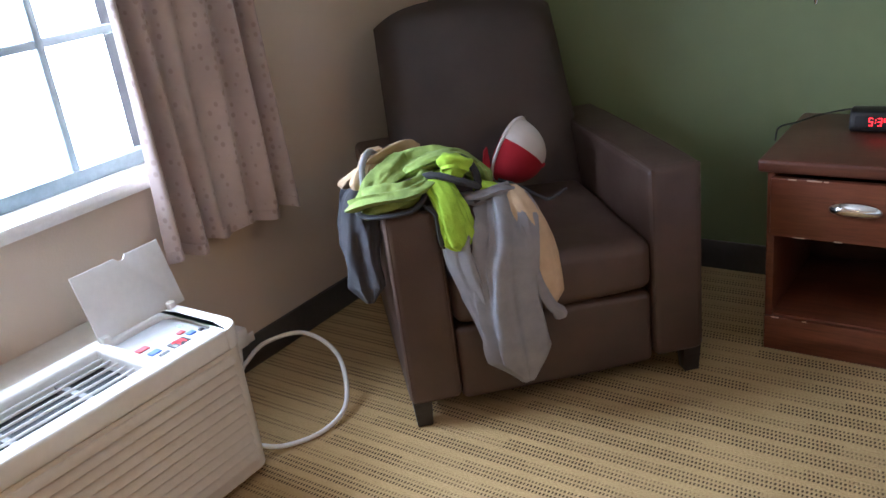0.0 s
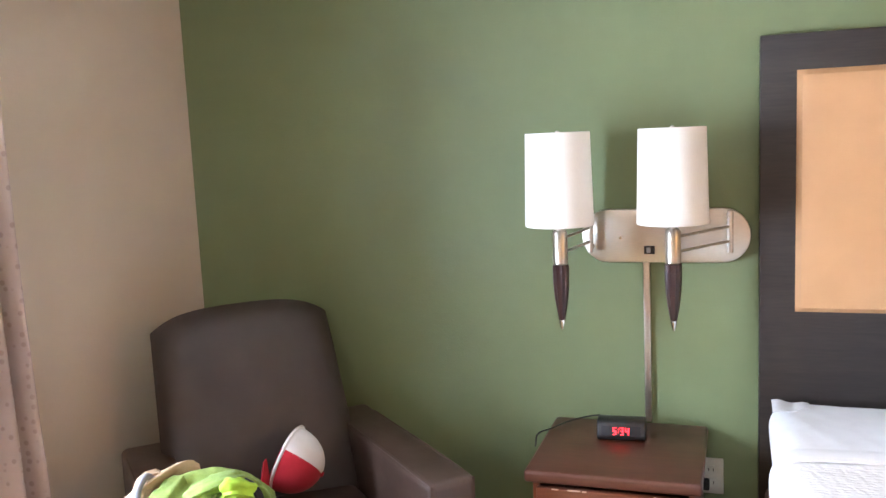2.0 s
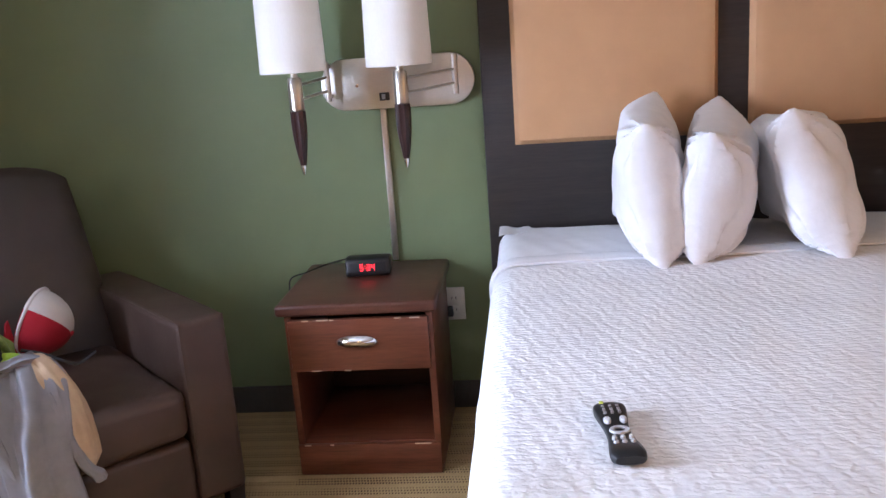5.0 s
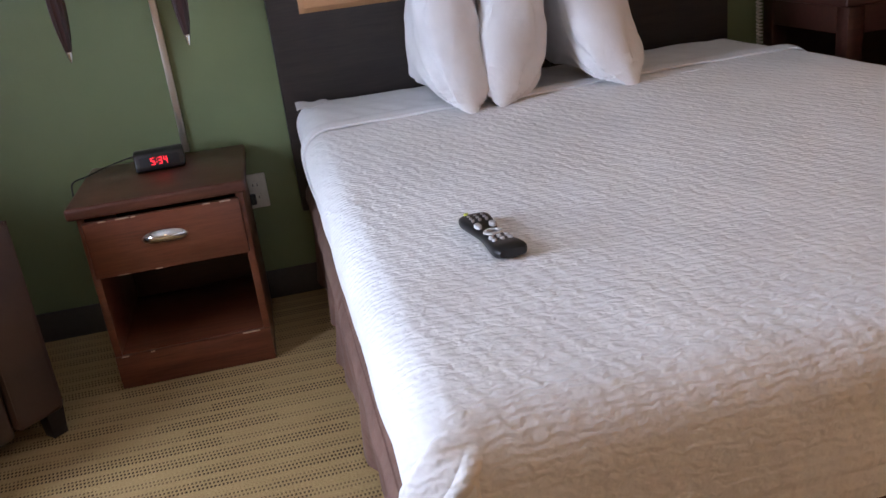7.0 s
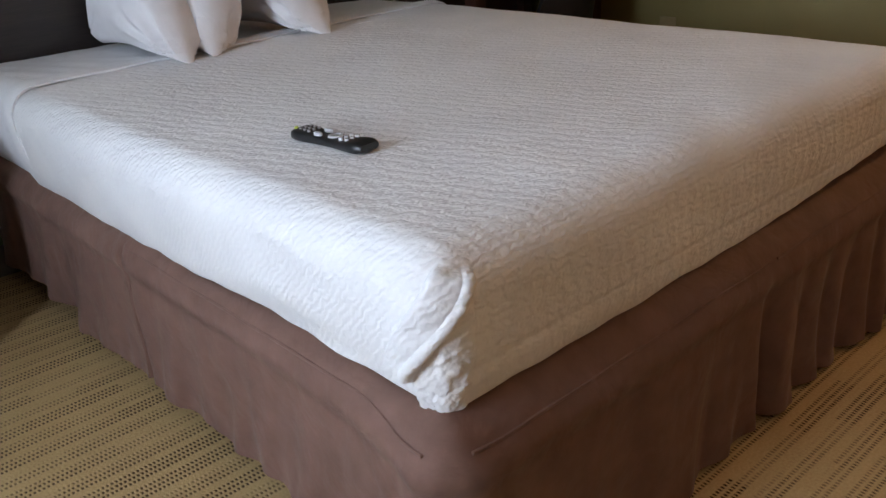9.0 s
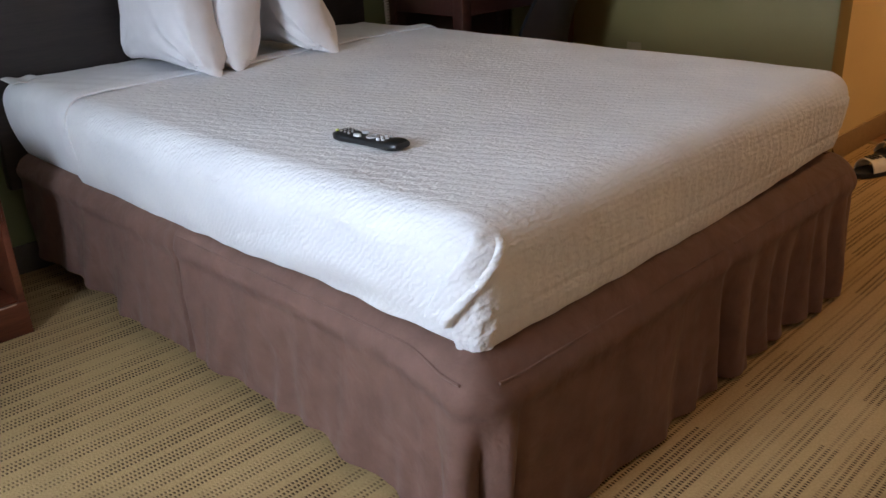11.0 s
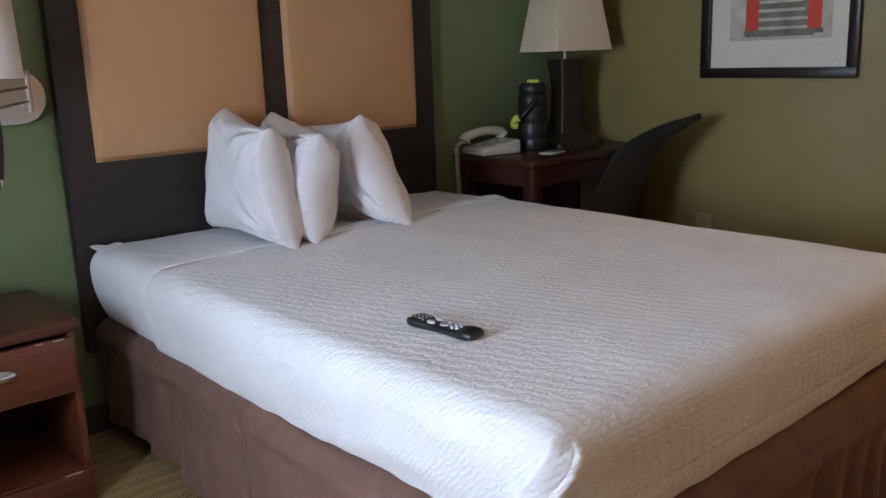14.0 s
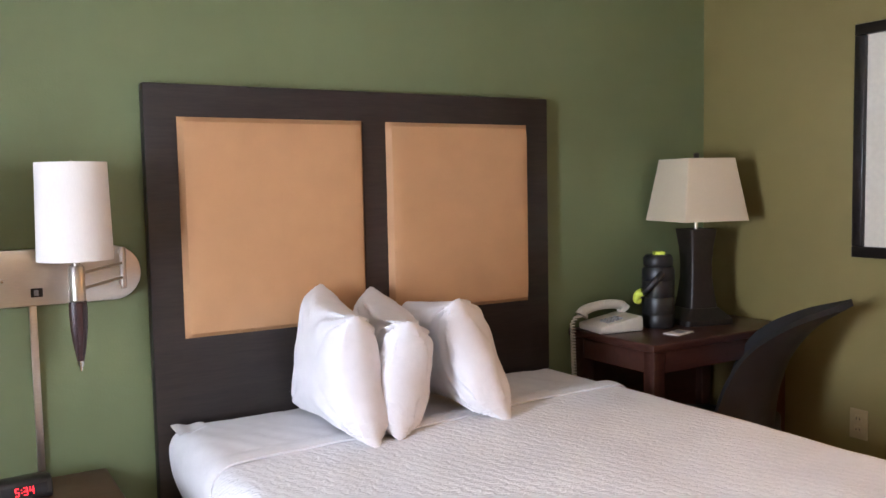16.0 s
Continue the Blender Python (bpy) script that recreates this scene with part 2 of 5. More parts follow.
M = {
    "green": painted("green_paint", (0.165, 0.205, 0.098)),
    "beige": painted("beige_paint", (0.64, 0.53, 0.42)),
    "olive": painted("khaki_paint", (0.225, 0.180, 0.064)),
    "cream": painted("cream_paint", (0.68, 0.52, 0.26)),
    "ceiling": painted("ceiling_paint", (0.78, 0.76, 0.72), 0.6),
    "carpet": carpet_cloth(),
    "plank": wood("vinyl_plank", (0.16, 0.075, 0.03), (0.30, 0.15, 0.065), "y", 0.35),
    "vinyl": plain("vinyl_base", (0.05, 0.045, 0.042), 0.5),
    "tan_base": plain("tan_vinyl_base", (0.30, 0.20, 0.10), 0.5),
    "white_trim": plain("white_trim", (0.72, 0.70, 0.66), 0.4, amount=0.05),
    "sill": plain("sill_stone", (0.78, 0.77, 0.75), 0.35, amount=0.05),
    "alu": plain("window_metal", (0.20, 0.25, 0.27), 0.4, 0.3),
    "curtain": curtain_cloth(),
    "espresso": wood("espresso_wood", (0.014, 0.011, 0.010), (0.034, 0.025, 0.022), "x", 0.38),
    "tan_leather": leather("tan_vinyl", (0.52, 0.285, 0.135), 0.5, 0.05),
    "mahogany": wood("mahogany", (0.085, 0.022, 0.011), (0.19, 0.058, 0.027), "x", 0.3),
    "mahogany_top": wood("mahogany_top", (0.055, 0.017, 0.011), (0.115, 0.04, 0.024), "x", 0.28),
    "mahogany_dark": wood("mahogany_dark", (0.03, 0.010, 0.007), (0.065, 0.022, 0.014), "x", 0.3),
    "chip": plain("bare_chip", (0.55, 0.40, 0.30), 0.8),
    "nickel": brushed("brushed_nickel", (0.62, 0.58, 0.52)),
    "chrome": brushed("chrome", (0.8, 0.79, 0.77), 0.14),
    "black_plastic": plain("black_plastic", (0.013, 0.013, 0.014), 0.35, amount=0.2),
    "grey_plastic": plain("grey_plastic", (0.30, 0.30, 0.31), 0.45),
    "button": plain("button_rubber", (0.55, 0.56, 0.58), 0.5),
    "dark_handle": wood("dark_turned_wood", (0.02, 0.008, 0.008), (0.05, 0.02, 0.018), "z", 0.3),
    "shade": shade_cloth("white_shade", (0.82, 0.79, 0.73)),
    "shade_tan": shade_cloth("ecru_shade", (0.66, 0.56, 0.40)),
    "bronze": plain("dark_bronze", (0.016, 0.012, 0.010), 0.42, amount=0.25),
    "armchair": leather("brown_vinyl", (0.060, 0.034, 0.025), 0.42),
    "armchair_back": leather("dark_brown_vinyl", (0.045, 0.032, 0.027), 0.5),
    "black_leather": leather("black_vinyl", (0.012, 0.012, 0.013), 0.5),
    "sheet": fabric("cotton_sheet", (0.78, 0.78, 0.79), 700, 0.85, 0.03, 0.35, 9),
    "pillow": fabric("pillow_cotton", (0.79, 0.78, 0.79), 700, 0.85, 0.03, 0.5, 12),
    "coverlet": coverlet_cloth(),
    "skirt": fabric("bed_skirt_cloth", (0.148, 0.080, 0.060), 600, 0.72, 0.14, 0.9, 11),
    "lime": fabric("lime_mesh_cloth", (0.21, 0.29, 0.075), 350, 0.8, 0.25, 1.0, 24),
    "lime_bright": fabric("lime_bright", (0.33, 0.53, 0.045), 350, 0.75, 0.15, 0.8, 24),
    "grey_cloth": fabric("grey_jersey", (0.25, 0.25, 0.275), 500, 0.9, 0.12, 0.4, 12),
    "dark_cloth": fabric("charcoal_cloth", (0.036, 0.038, 0.044), 500, 0.9, 0.15, 0.4, 16),
    "slate_cloth": fabric("slate_cloth", (0.048, 0.048, 0.054), 500, 0.9, 0.15, 0.4, 16),
    "tan_cloth": fabric("tan_canvas", (0.50, 0.36, 0.23), 500, 0.85, 0.12, 0.4, 14),
    "red_cloth": fabric("red_twill", (0.36, 0.012, 0.022), 600, 0.85, 0.12, 0.15, 30),
    "white_cloth": fabric("white_twill", (0.66, 0.62, 0.60), 600, 0.85, 0.06, 0.15, 30),
    "ac_white": plain("ac_white_plastic", (0.74, 0.73, 0.70), 0.4, amount=0.03, bump=0.05),
    "ac_beige": plain("ac_beige_plastic", (0.62, 0.57, 0.49), 0.45, amount=0.04, bump=0.05),
    "ac_panel": plain("ac_panel_grey", (0.42, 0.41, 0.40), 0.5, amount=0.05),
    # near black for the shade down in the grille; also the clock's display
    "ac_dark": plain("shaded_well_and_display", (0.010, 0.011, 0.013), 0.7),
    "phone": plain("phone_plastic", (0.62, 0.59, 0.50), 0.4, amount=0.05),
    "outlet_tan": plain("outlet_tan", (0.34, 0.26, 0.13), 0.45, amount=0.05),
    "mat_board": plain("mat_board", (0.66, 0.62, 0.52), 0.85, amount=0.04),
    "frame": plain("black_frame", (0.012, 0.009, 0.008), 0.3, amount=0.2),
    "glow_red": glowing("red_led", (1.0, 0.02, 0.03), 3.5),
    "glow_green": glowing("green_led", (0.1, 1.0, 0.1), 4.0),
    "glow_lamp": glowing("lamp_diffuser_glow", (1.0, 0.75, 0.45), 3.0),
    "red_btn": plain("red_button", (0.5, 0.04, 0.05), 0.5),
    "blue_btn": plain("blue_button", (0.05, 0.12, 0.42), 0.5),
    "yellow_green": plain("yellow_green_plastic", (0.62, 0.72, 0.10), 0.4),
    "asphalt": plain("car_park_asphalt", (0.30, 0.30, 0.31), 0.9),
    "boot": leather("tan_boot_leather", (0.24, 0.13, 0.065), 0.65),
    "sole": plain("black_sole", (0.02, 0.02, 0.02), 0.8),
    "art_red": plain("art_red", (0.52, 0.055, 0.03), 0.7),
    "art_grey": plain("art_grey", (0.16, 0.155, 0.12), 0.7, grain=18, amount=0.35),
    "art_pale": plain("art_pale", (0.46, 0.44, 0.37), 0.7, grain=12, amount=0.25),
    "art_green": plain("art_green", (0.12, 0.15, 0.06), 0.7, grain=25, amount=0.5),
}
n = Nodes("window_glass", 0.02)
n.bsdf.inputs["Transmission Weight"].default_value = 1.0
n.bsdf.inputs["Base Color"].default_value = (0.97, 0.99, 0.98, 1)
M["glass"] = n.mat

# ---- mesh helpers ----


def link_mesh(name, bm, material, parent=None, label="", smooth=True):
    bmesh.ops.recalc_face_normals(bm, faces=bm.faces)
    me = bpy.data.meshes.new(name)
    bm.to_mesh(me)
    bm.free()
    me.materials.append(M[material])
    if smooth:
        me.shade_smooth()
        me.set_sharp_from_angle(angle=radians(38))
    ob = new(name, me)
    if parent is not None:
        ob.parent = parent
    if label:
        ob["label"] = label
    return ob


def part(name, bm, material, parent, label=""):
    return link_mesh(name, bm, material, parent, label)


def thing(name, label, category, m=None, group="", kind=""):
    """An Empty at the base of a thing."""
    ob = new(name)
    if m is not None:
        ob.matrix_world = m
    return tagged(ob, label, category, group, kind)


def box(x0, x1, y0, y1, z0, z1, bevel=0.004, seg=2, bm=None):
    """A bevelled box, also added to a given bmesh."""
    one = bmesh.new()
    bmesh.ops.create_cube(one, size=1)
    for v in one.verts:
        v.co = ((x0 + x1) / 2 + v.co.x * (x1 - x0), (y0 + y1) / 2 + v.co.y * (y1 - y0), (z0 + z1) / 2 + v.co.z * (z1 - z0))
    if bevel:
        bmesh.ops.bevel(one, geom=one.edges[:], offset=bevel, segments=seg, profile=0.5, affect="EDGES")
    return joined(bm, one)


def joined(bm, one):
    if bm is None:
        return one
    me = bpy.data.meshes.new("join")
    one.to_mesh(me)
    one.free()
    bm.from_mesh(me)
    bpy.data.meshes.remove(me)
    return bm


def moved(bm, m):
    bmesh.ops.transform(bm, matrix=m, verts=bm.verts)
    return bm


def lathe(profile, seg=32, cx=0.0, cy=0.0, bm=None):
    """Turns a profile of (radius, z) about the upright through (cx, cy)."""
    one = bmesh.new()
    rings = []
    for r, z in profile:
        rings.append([one.verts.new((cx + r * math.cos(2 * math.pi * k / seg), cy + r * math.sin(2 * math.pi * k / seg), z)) for k in range(seg)])
    for a, b in zip(rings, rings[1:]):
        for k in range(seg):
            one.faces.new((a[k], a[(k + 1) % seg], b[(k + 1) % seg], b[k]))
    for ring in (rings[0], rings[-1]):
        if profile[rings.index(ring)][0] > 1e-4:
            one.faces.new(ring)
    bmesh.ops.remove_doubles(one, verts=one.verts, dist=1e-5)
    return joined(bm, one)


def smooth_path(points, steps=8):
    """Catmull-Rom points through the given ones."""
    p = [Vector(q) for q in points]
    p = [2 * p[0] - p[1]] + p + [2 * p[-1] - p[-2]]
    out = []
    for i in range(1, len(p) - 2):
        for k in range(steps):
            t = k / steps
            a, b, c, d = p[i - 1], p[i], p[i + 1], p[i + 2]
            out.append(0.5 * (2 * b + (c - a) * t + (2 * a - 5 * b + 4 * c - d) * t * t + (3 * b - a - 3 * c + d) * t**3))
    return out + [p[-2]]


def tube(points, radius, seg=10, steps=8, bm=None, flat=1.0):
    """A round cord along a smooth path."""
    one = bmesh.new()
    path = smooth_path(points, steps) if steps > 1 else [Vector(q) for q in points]
    rings, up = [], Vector((0, 0, 1))
    for i, c in enumerate(path):
        d = (path[min(i + 1, len(path) - 1)] - path[max(i - 1, 0)]).normalized()
        side = d.cross(up)
        if side.length < 0.05:
            side = d.cross(Vector((0, 1, 0)))
        side.normalize()
        top = side.cross(d)
        r = radius(i / (len(path) - 1)) if callable(radius) else radius
        rings.append([one.verts.new(c + r * (math.cos(a) * side + flat * math.sin(a) * top)) for a in (2 * math.pi * k / seg for k in range(seg))])
    for a, b in zip(rings, rings[1:]):
        for k in range(seg):
            one.faces.new((a[k], a[(k + 1) % seg], b[(k + 1) % seg], b[k]))
    one.faces.new(rings[0])
    one.faces.new(rings[-1])
    return joined(bm, one)


def sheet_grid(f, nu, nv, thick=0.0, bm=None):
    """A surface f(u, v) with u, v from 0 to 1; with a thickness it becomes a closed slab."""
    one = bmesh.new()
    g = [[one.verts.new(f(i / nu, j / nv)) for j in range(nv + 1)] for i in range(nu + 1)]
    for i in range(nu):
        for j in range(nv):
            one.faces.new((g[i][j], g[i + 1][j], g[i + 1][j + 1], g[i][j + 1]))
    if thick:
        back = []
        for i in range(nu + 1):
            row = []
            for j in range(nv + 1):
                du = g[min(i + 1, nu)][j].co - g[max(i - 1, 0)][j].co
                dv = g[i][min(j + 1, nv)].co - g[i][max(j - 1, 0)].co
                nrm = du.cross(dv)
                nrm = nrm.normalized() if nrm.length > 1e-12 else Vector((0, 0, 1))
                row.append(one.verts.new(g[i][j].co - nrm * thick))
            back.append(row)
        for i in range(nu):
            for j in range(nv):
                one.faces.new((back[i][j], back[i][j + 1], back[i + 1][j + 1], back[i + 1][j]))
        for i in range(nu):
            one.faces.new((g[i][0], back[i][0], back[i + 1][0], g[i + 1][0]))
            one.faces.new((g[i][nv], g[i + 1][nv], back[i + 1][nv], back[i][nv]))
        for j in range(nv):
            one.faces.new((g[0][j], g[0][j + 1], back[0][j + 1], back[0][j]))
            one.faces.new((g[nu][j], back[nu][j], back[nu][j + 1], g[nu][j + 1]))
    return joined(bm, one)


def extruded(points, z0, z1, bevel=0.0, axis="z", bm=None):
    """A flat outline of (a, b) drawn out along an axis."""
    one = bmesh.new()
    put = {"z": lambda a, b, h: (a, b, h), "y": lambda a, b, h: (a, h, b), "x": lambda a, b, h: (h, a, b)}[axis]
    lo = [one.verts.new(put(a, b, z0)) for a, b in points]
    hi = [one.verts.new(put(a, b, z1)) for a, b in points]
    one.faces.new(lo)
    one.faces.new(hi)
    for k in range(len(points)):
        j = (k + 1) % len(points)
        one.faces.new((lo[k], lo[j], hi[j], hi[k]))
    bmesh.ops.recalc_face_normals(one, faces=one.faces)
    if bevel:
        edges = [e for e in one.edges if e.calc_face_angle(0) > 0.6]
        bmesh.ops.bevel(one, geom=edges, offset=bevel, segments=2, profile=0.5, affect="EDGES")
    return joined(bm, one)


def round_rect(x0, x1, y0, y1, r, seg=6):
    out = []
    for cx, cy, a0 in ((x1 - r, y1 - r, 0), (x0 + r, y1 - r, 90), (x0 + r, y0 + r, 180), (x1 - r, y0 + r, 270)):
        for k in range(seg + 1):
            a = radians(a0 + 90 * k / seg)
            out.append((cx + r * math.cos(a), cy + r * math.sin(a)))
    return out


SEGMENTS = {"0": "abcdef", "1": "bc", "2": "abged", "3": "abgcd", "4": "fgbc", "5": "afgcd", "6": "afgedc", "7": "abc", "8": "abcdefg", "9": "abcdfg"}


def seven_segment(text, h, m):
    """Digits built of bars, in the plane x, z of the pose m, from left to right."""
    bm, x, w, t = bmesh.new(), 0.0, h * 0.5, h * 0.11
    for ch in text:
        if ch == ":":
            for z in (0.3, 0.66):
                box(x, x + t, -0.0006, 0, h * z, h * z + t, 0, bm=bm)
            x += t * 2.6
            continue
        for s in SEGMENTS[ch]:
            x0, x1, z0, z1 = {"a": (0, w, h - t, h), "g": (0, w, h / 2 - t / 2, h / 2 + t / 2), "d": (0, w, 0, t), "b": (w - t, w, h / 2, h), "c": (w - t, w, 0, h / 2), "f": (0, t, h / 2, h), "e": (0, t, 0, h / 2)}[s]
            box(x + x0 + t * 0.1, x + x1 - t * 0.1, -0.0006, 0, z0 + t * 0.1, z1 - t * 0.1, 0, bm=bm)
        x += w * 1.45
    return moved(bm, m)


def structure(name, bm, material, label, category):
    ob = link_mesh(name, bm, material)
    return tagged(ob, label, category, kind="structure")


# ---- the room's shell ----
WX, EX, SY, HALL_X, HALL_Y, TOP = -1.95, 2.475, -4.6, 5.4, -1.58, 2.51
structure("floor", box(WX - 0.1, 3.22, SY - 0.1, 0.1, -0.06, 0.0, 0), "carpet", "beige ribbed woven carpet with darker blocks", "carpet")
structure("floor_entry", box(3.224, HALL_X + 0.1, SY - 0.1, -1.2, -0.06, -0.001, 0), "plank", "brown wood-look vinyl floor in the entry", "floor")
structure("ceiling", box(WX - 0.1, HALL_X + 0.1, SY - 0.1, 0.1, TOP, TOP + 0.08, 0), "ceiling", "white textured ceiling", "ceiling")
structure("wall_north", box(WX - 0.12, EX + 0.12, 0, 0.12, 0, TOP, 0), "green", "green painted accent wall behind the bed", "wall")
# west wall with the window's opening
W0, W1, WZ0, WZ1 = -2.10, -1.20, 0.685, 1.86
bm = box(WX - 0.16, WX, W1, 0, 0, TOP, 0)
box(WX - 0.16, WX, SY, W0, 0, TOP, 0, bm=bm)
box(WX - 0.16, WX, W0, W1, 0, WZ0, 0, bm=bm)
box(WX - 0.16, WX, W0, W1, WZ1, TOP, 0, bm=bm)
structure("wall_west", bm, "beige", "beige painted wall with the window", "wall")
structure("wall_east", box(EX, EX + 0.12, -1.66, 0, 0, TOP, 0.004), "olive", "khaki painted wall beside the desk", "wall")
structure("wall_entry", box(EX + 0.122, 4.02, HALL_Y, HALL_Y + 0.1, 0, TOP, 0), "cream", "cream painted wall of the entry", "wall")
structure("wall_entry_end", box(HALL_X, HALL_X + 0.1, SY, -1.2, 0, TOP, 0), "cream", "cream painted end wall of the entry", "wall")
structure("wall_closet", box(4.02, HALL_X, -1.2, -1.1, 0, TOP, 0), "cream", "cream painted wall behind the closet opening", "wall")
structure("wall_south", box(WX - 0.1, HALL_X + 0.1, SY - 0.1, SY, 0, TOP, 0), "beige", "beige painted wall opposite the bed", "wall")
structure("baseboard_west", box(WX, WX + 0.012, -1.42, -0.012, 0, 0.10, 0.003), "vinyl", "black vinyl base along the window wall", "baseboard")
structure("baseboard_north", box(WX + 0.012, EX - 0.012, -0.012, 0, 0, 0.10, 0.003), "vinyl", "black vinyl base along the green wall", "baseboard")
structure("baseboard_east", box(EX - 0.012, EX, -1.66, 0, 0, 0.10, 0.003), "vinyl", "black vinyl base along the khaki wall", "baseboard")
structure("baseboard_entry", box(EX + 0.122, 3.93, HALL_Y - 0.012, HALL_Y, 0, 0.11, 0.003), "tan_base", "tan vinyl base in the entry", "baseboard")
structure("trim_entry", box(3.94, 4.02, HALL_Y - 0.022, HALL_Y, 0, 2.08, 0.006), "white_trim", "white door casing in the entry", "trim")
structure("threshold", extruded([(3.20, -0.0), (3.205, 0.006), (3.235, 0.006), (3.24, 0)], -3.2, HALL_Y - 0.014, 0, "y"), "tan_base", "metal strip between carpet and vinyl floor", "threshold")
door = thing("door_1", "dark brown closet door standing ajar in the entry", "door", pose(4.10, -1.50, 0, 0, 0, -12), kind="structure")
part("door_leaf", box(0, 0.76, -0.02, 0.02, 0.01, 2.04, 0.004), "mahogany_dark", door)
part("door_handle", box(0.06, 0.20, -0.055, -0.02, 0.42, 0.50, 0.008), "nickel", door, "dull nickel door hardware")
structure("ground", box(-60, WX - 0.3, -40, 40, -0.4, -0.35, 0), "asphalt", "pale car park outside the window", "ground")

# window
win = thing("window_1", "metal-framed window with white daylight and dark muntins", "window", kind="structure")
part("window_sill", extruded([(WX - 0.15, 0.672), (WX + 0.035, 0.664), (WX + 0.042, 0.682), (WX + 0.036, 0.700), (WX - 0.15, 0.703)], W0 - 0.03, W1 + 0.03, 0.003, "y"), "sill", win, "white stone sill in bright daylight")
bm = bmesh.new()
FX0, FX1 = WX - 0.12, WX - 0.075
for y0, y1, z0, z1 in ((W0, W1, WZ0 + 0.004, WZ0 + 0.055), (W0, W1, WZ1 - 0.05, WZ1), (W0, W0 + 0.05, WZ0 + 0.055, WZ1 - 0.05), (W1 - 0.05, W1, WZ0 + 0.055, WZ1 - 0.05)):
    box(FX0, FX1, y0, y1, z0, z1, 0.005, bm=bm)
part("window_frame", bm, "alu", win)
for y in (-1.48, -1.81):
    part("muntin", box(FX0 + 0.008, FX1 - 0.004, y - 0.011, y + 0.011, WZ0 + 0.055, WZ1 - 0.05, 0.003), "alu", win)
for z in (1.06, 1.42):
    part("muntin", box(FX0 + 0.010, FX1 - 0.007, W0 + 0.05, W1 - 0.05, z - 0.011, z + 0.011, 0.003), "alu", win)
pane = part("pane", box(FX0 + 0.018, FX0 + 0.022, W0 + 0.045, W1 - 0.045, WZ0 + 0.05, WZ1 - 0.045, 0), "glass", win)
pane.visible_shadow = False


def curtain_panel(y0, y1, z0, z1):
    def f(u, v):
        y = y0 + (y1 - y0) * u
        k = 1 - 0.25 * v
        x = WX + 0.075 + 0.030 * k * math.sin(u * 2 * math.pi * 5.5 + 0.5 * math.sin(v * 3)) + 0.012 * math.sin(u * 41 + v * 2)
        z = z0 + (z1 - z0) * v + 0.010 * math.sin(u * 23) * (1 - v)
        return (x, y + 0.012 * math.sin(v * 5 + u * 9) * (1 - v), z)

    return sheet_grid(f, 150, 24, 0.003)


cur = thing("curtain", "taupe patterned curtain drawn aside beside the window", "curtain")
part("curtain_cloth", curtain_panel(-1.40, -0.92, 0.465, 2.26), "curtain", cur)
part("curtain_hem", sheet_grid(lambda u, v: (WX + 0.077 + 0.030 * math.sin(u * 2 * math.pi * 5.5) + 0.012 * math.sin(u * 41) + 0.002, -1.40 + 0.48 * u, 0.467 + 0.03 * v + 0.010 * math.sin(u * 23)), 150, 2, 0.003), "curtain", cur)
rod = thing("curtain_rod", "dark metal curtain rod above the window", "rod")
part("rod", tube([(WX + 0.075, -2.5, 2.27), (WX + 0.075, -0.8, 2.27)], 0.012, 12, 1), "bronze", rod)
for y in (-2.4, -0.95):
    part("bracket", box(WX, WX + 0.08, y - 0.01, y + 0.01, 2.255, 2.285, 0.003), "bronze", rod)

# fixtures out of view; the second only houses the added warm fill
for name, x, y, r in (("entry_lamp", 3.7, -2.75, 0.19), ("fill_lamp", -0.5, -3.8, 0.28)):
    lamp = thing("ceiling_lamp", "unseen round ceiling lamp with a warm glow", "lamp", pose(x, y, TOP - 2.44))
    part("rim", lathe([(r, 2.435), (r + 0.012, 2.42), (r + 0.012, 2.405), (r, 2.4), (r, 2.435)], 40), "nickel", lamp)
    part("diffuser", lathe([(r - 0.002, 2.43), (r - 0.002, 2.408), (0.0, 2.402)], 40), "glow_lamp", lamp)

# ---- headboard ----
hb = thing("headboard", "espresso wood headboard with two tan padded panels", "headboard")
part("backing", box(0.0, 1.54, -0.05, -0.004, 0.30, 1.718, 0.006), "espresso", hb)


def padded(x0, x1, z0, z1):
    def f(u, v):
        a, b = 2 * u - 1, 2 * v - 1
        d = (1 - abs(a) ** 14) * (1 - abs(b) ** 14)
        ripple = 0.0012 * noise.noise(Vector((u * 5 + x0, v * 5, 3)))
        return (x0 + (x1 - x0) * u, -0.052 - 0.030 * max(0, d) ** 0.35 - 0.004 * (1 - a * a) * (1 - b * b) + ripple, z0 + (z1 - z0) * v)

    return sheet_grid(f, 44, 44)


part("padded_panel", padded(0.098, 0.728, 0.925, 1.616), "tan_leather", hb, "tan leatherette padded panel")
part("padded_panel", padded(0.820, 1.433, 0.932, 1.614), "tan_leather", hb, "tan leatherette padded panel")

# ---- bed ----
BX0, BX1, BY0, BY1, BZ = 0.035, 1.60, -0.075, -2.06, 0.648
MX1 = 1.562
bed = thing("bed", "queen bed base with a brown gathered bed skirt", "bed")
part("box_base", box(BX0 + 0.06, BX1 - 0.06, BY1 + 0.07, BY0, 0.14, 0.405, 0.02), "dark_cloth", bed)
for x, y in ((0.13, -0.62), (0.13, -1.85), (1.5, -0.62), (1.5, -1.85)):
    part("leg", lathe([(0.026, 0.0), (0.026, 0.03), (0.014, 0.035), (0.014, 0.15)], 14, x, y), "grey_plastic", bed)


RUN_L, RUN_F, RC = abs(BY1 - BY0), BX1 - BX0, 0.03
RUN = 2 * RUN_L + RUN_F - 4 * RC + math.pi * RC


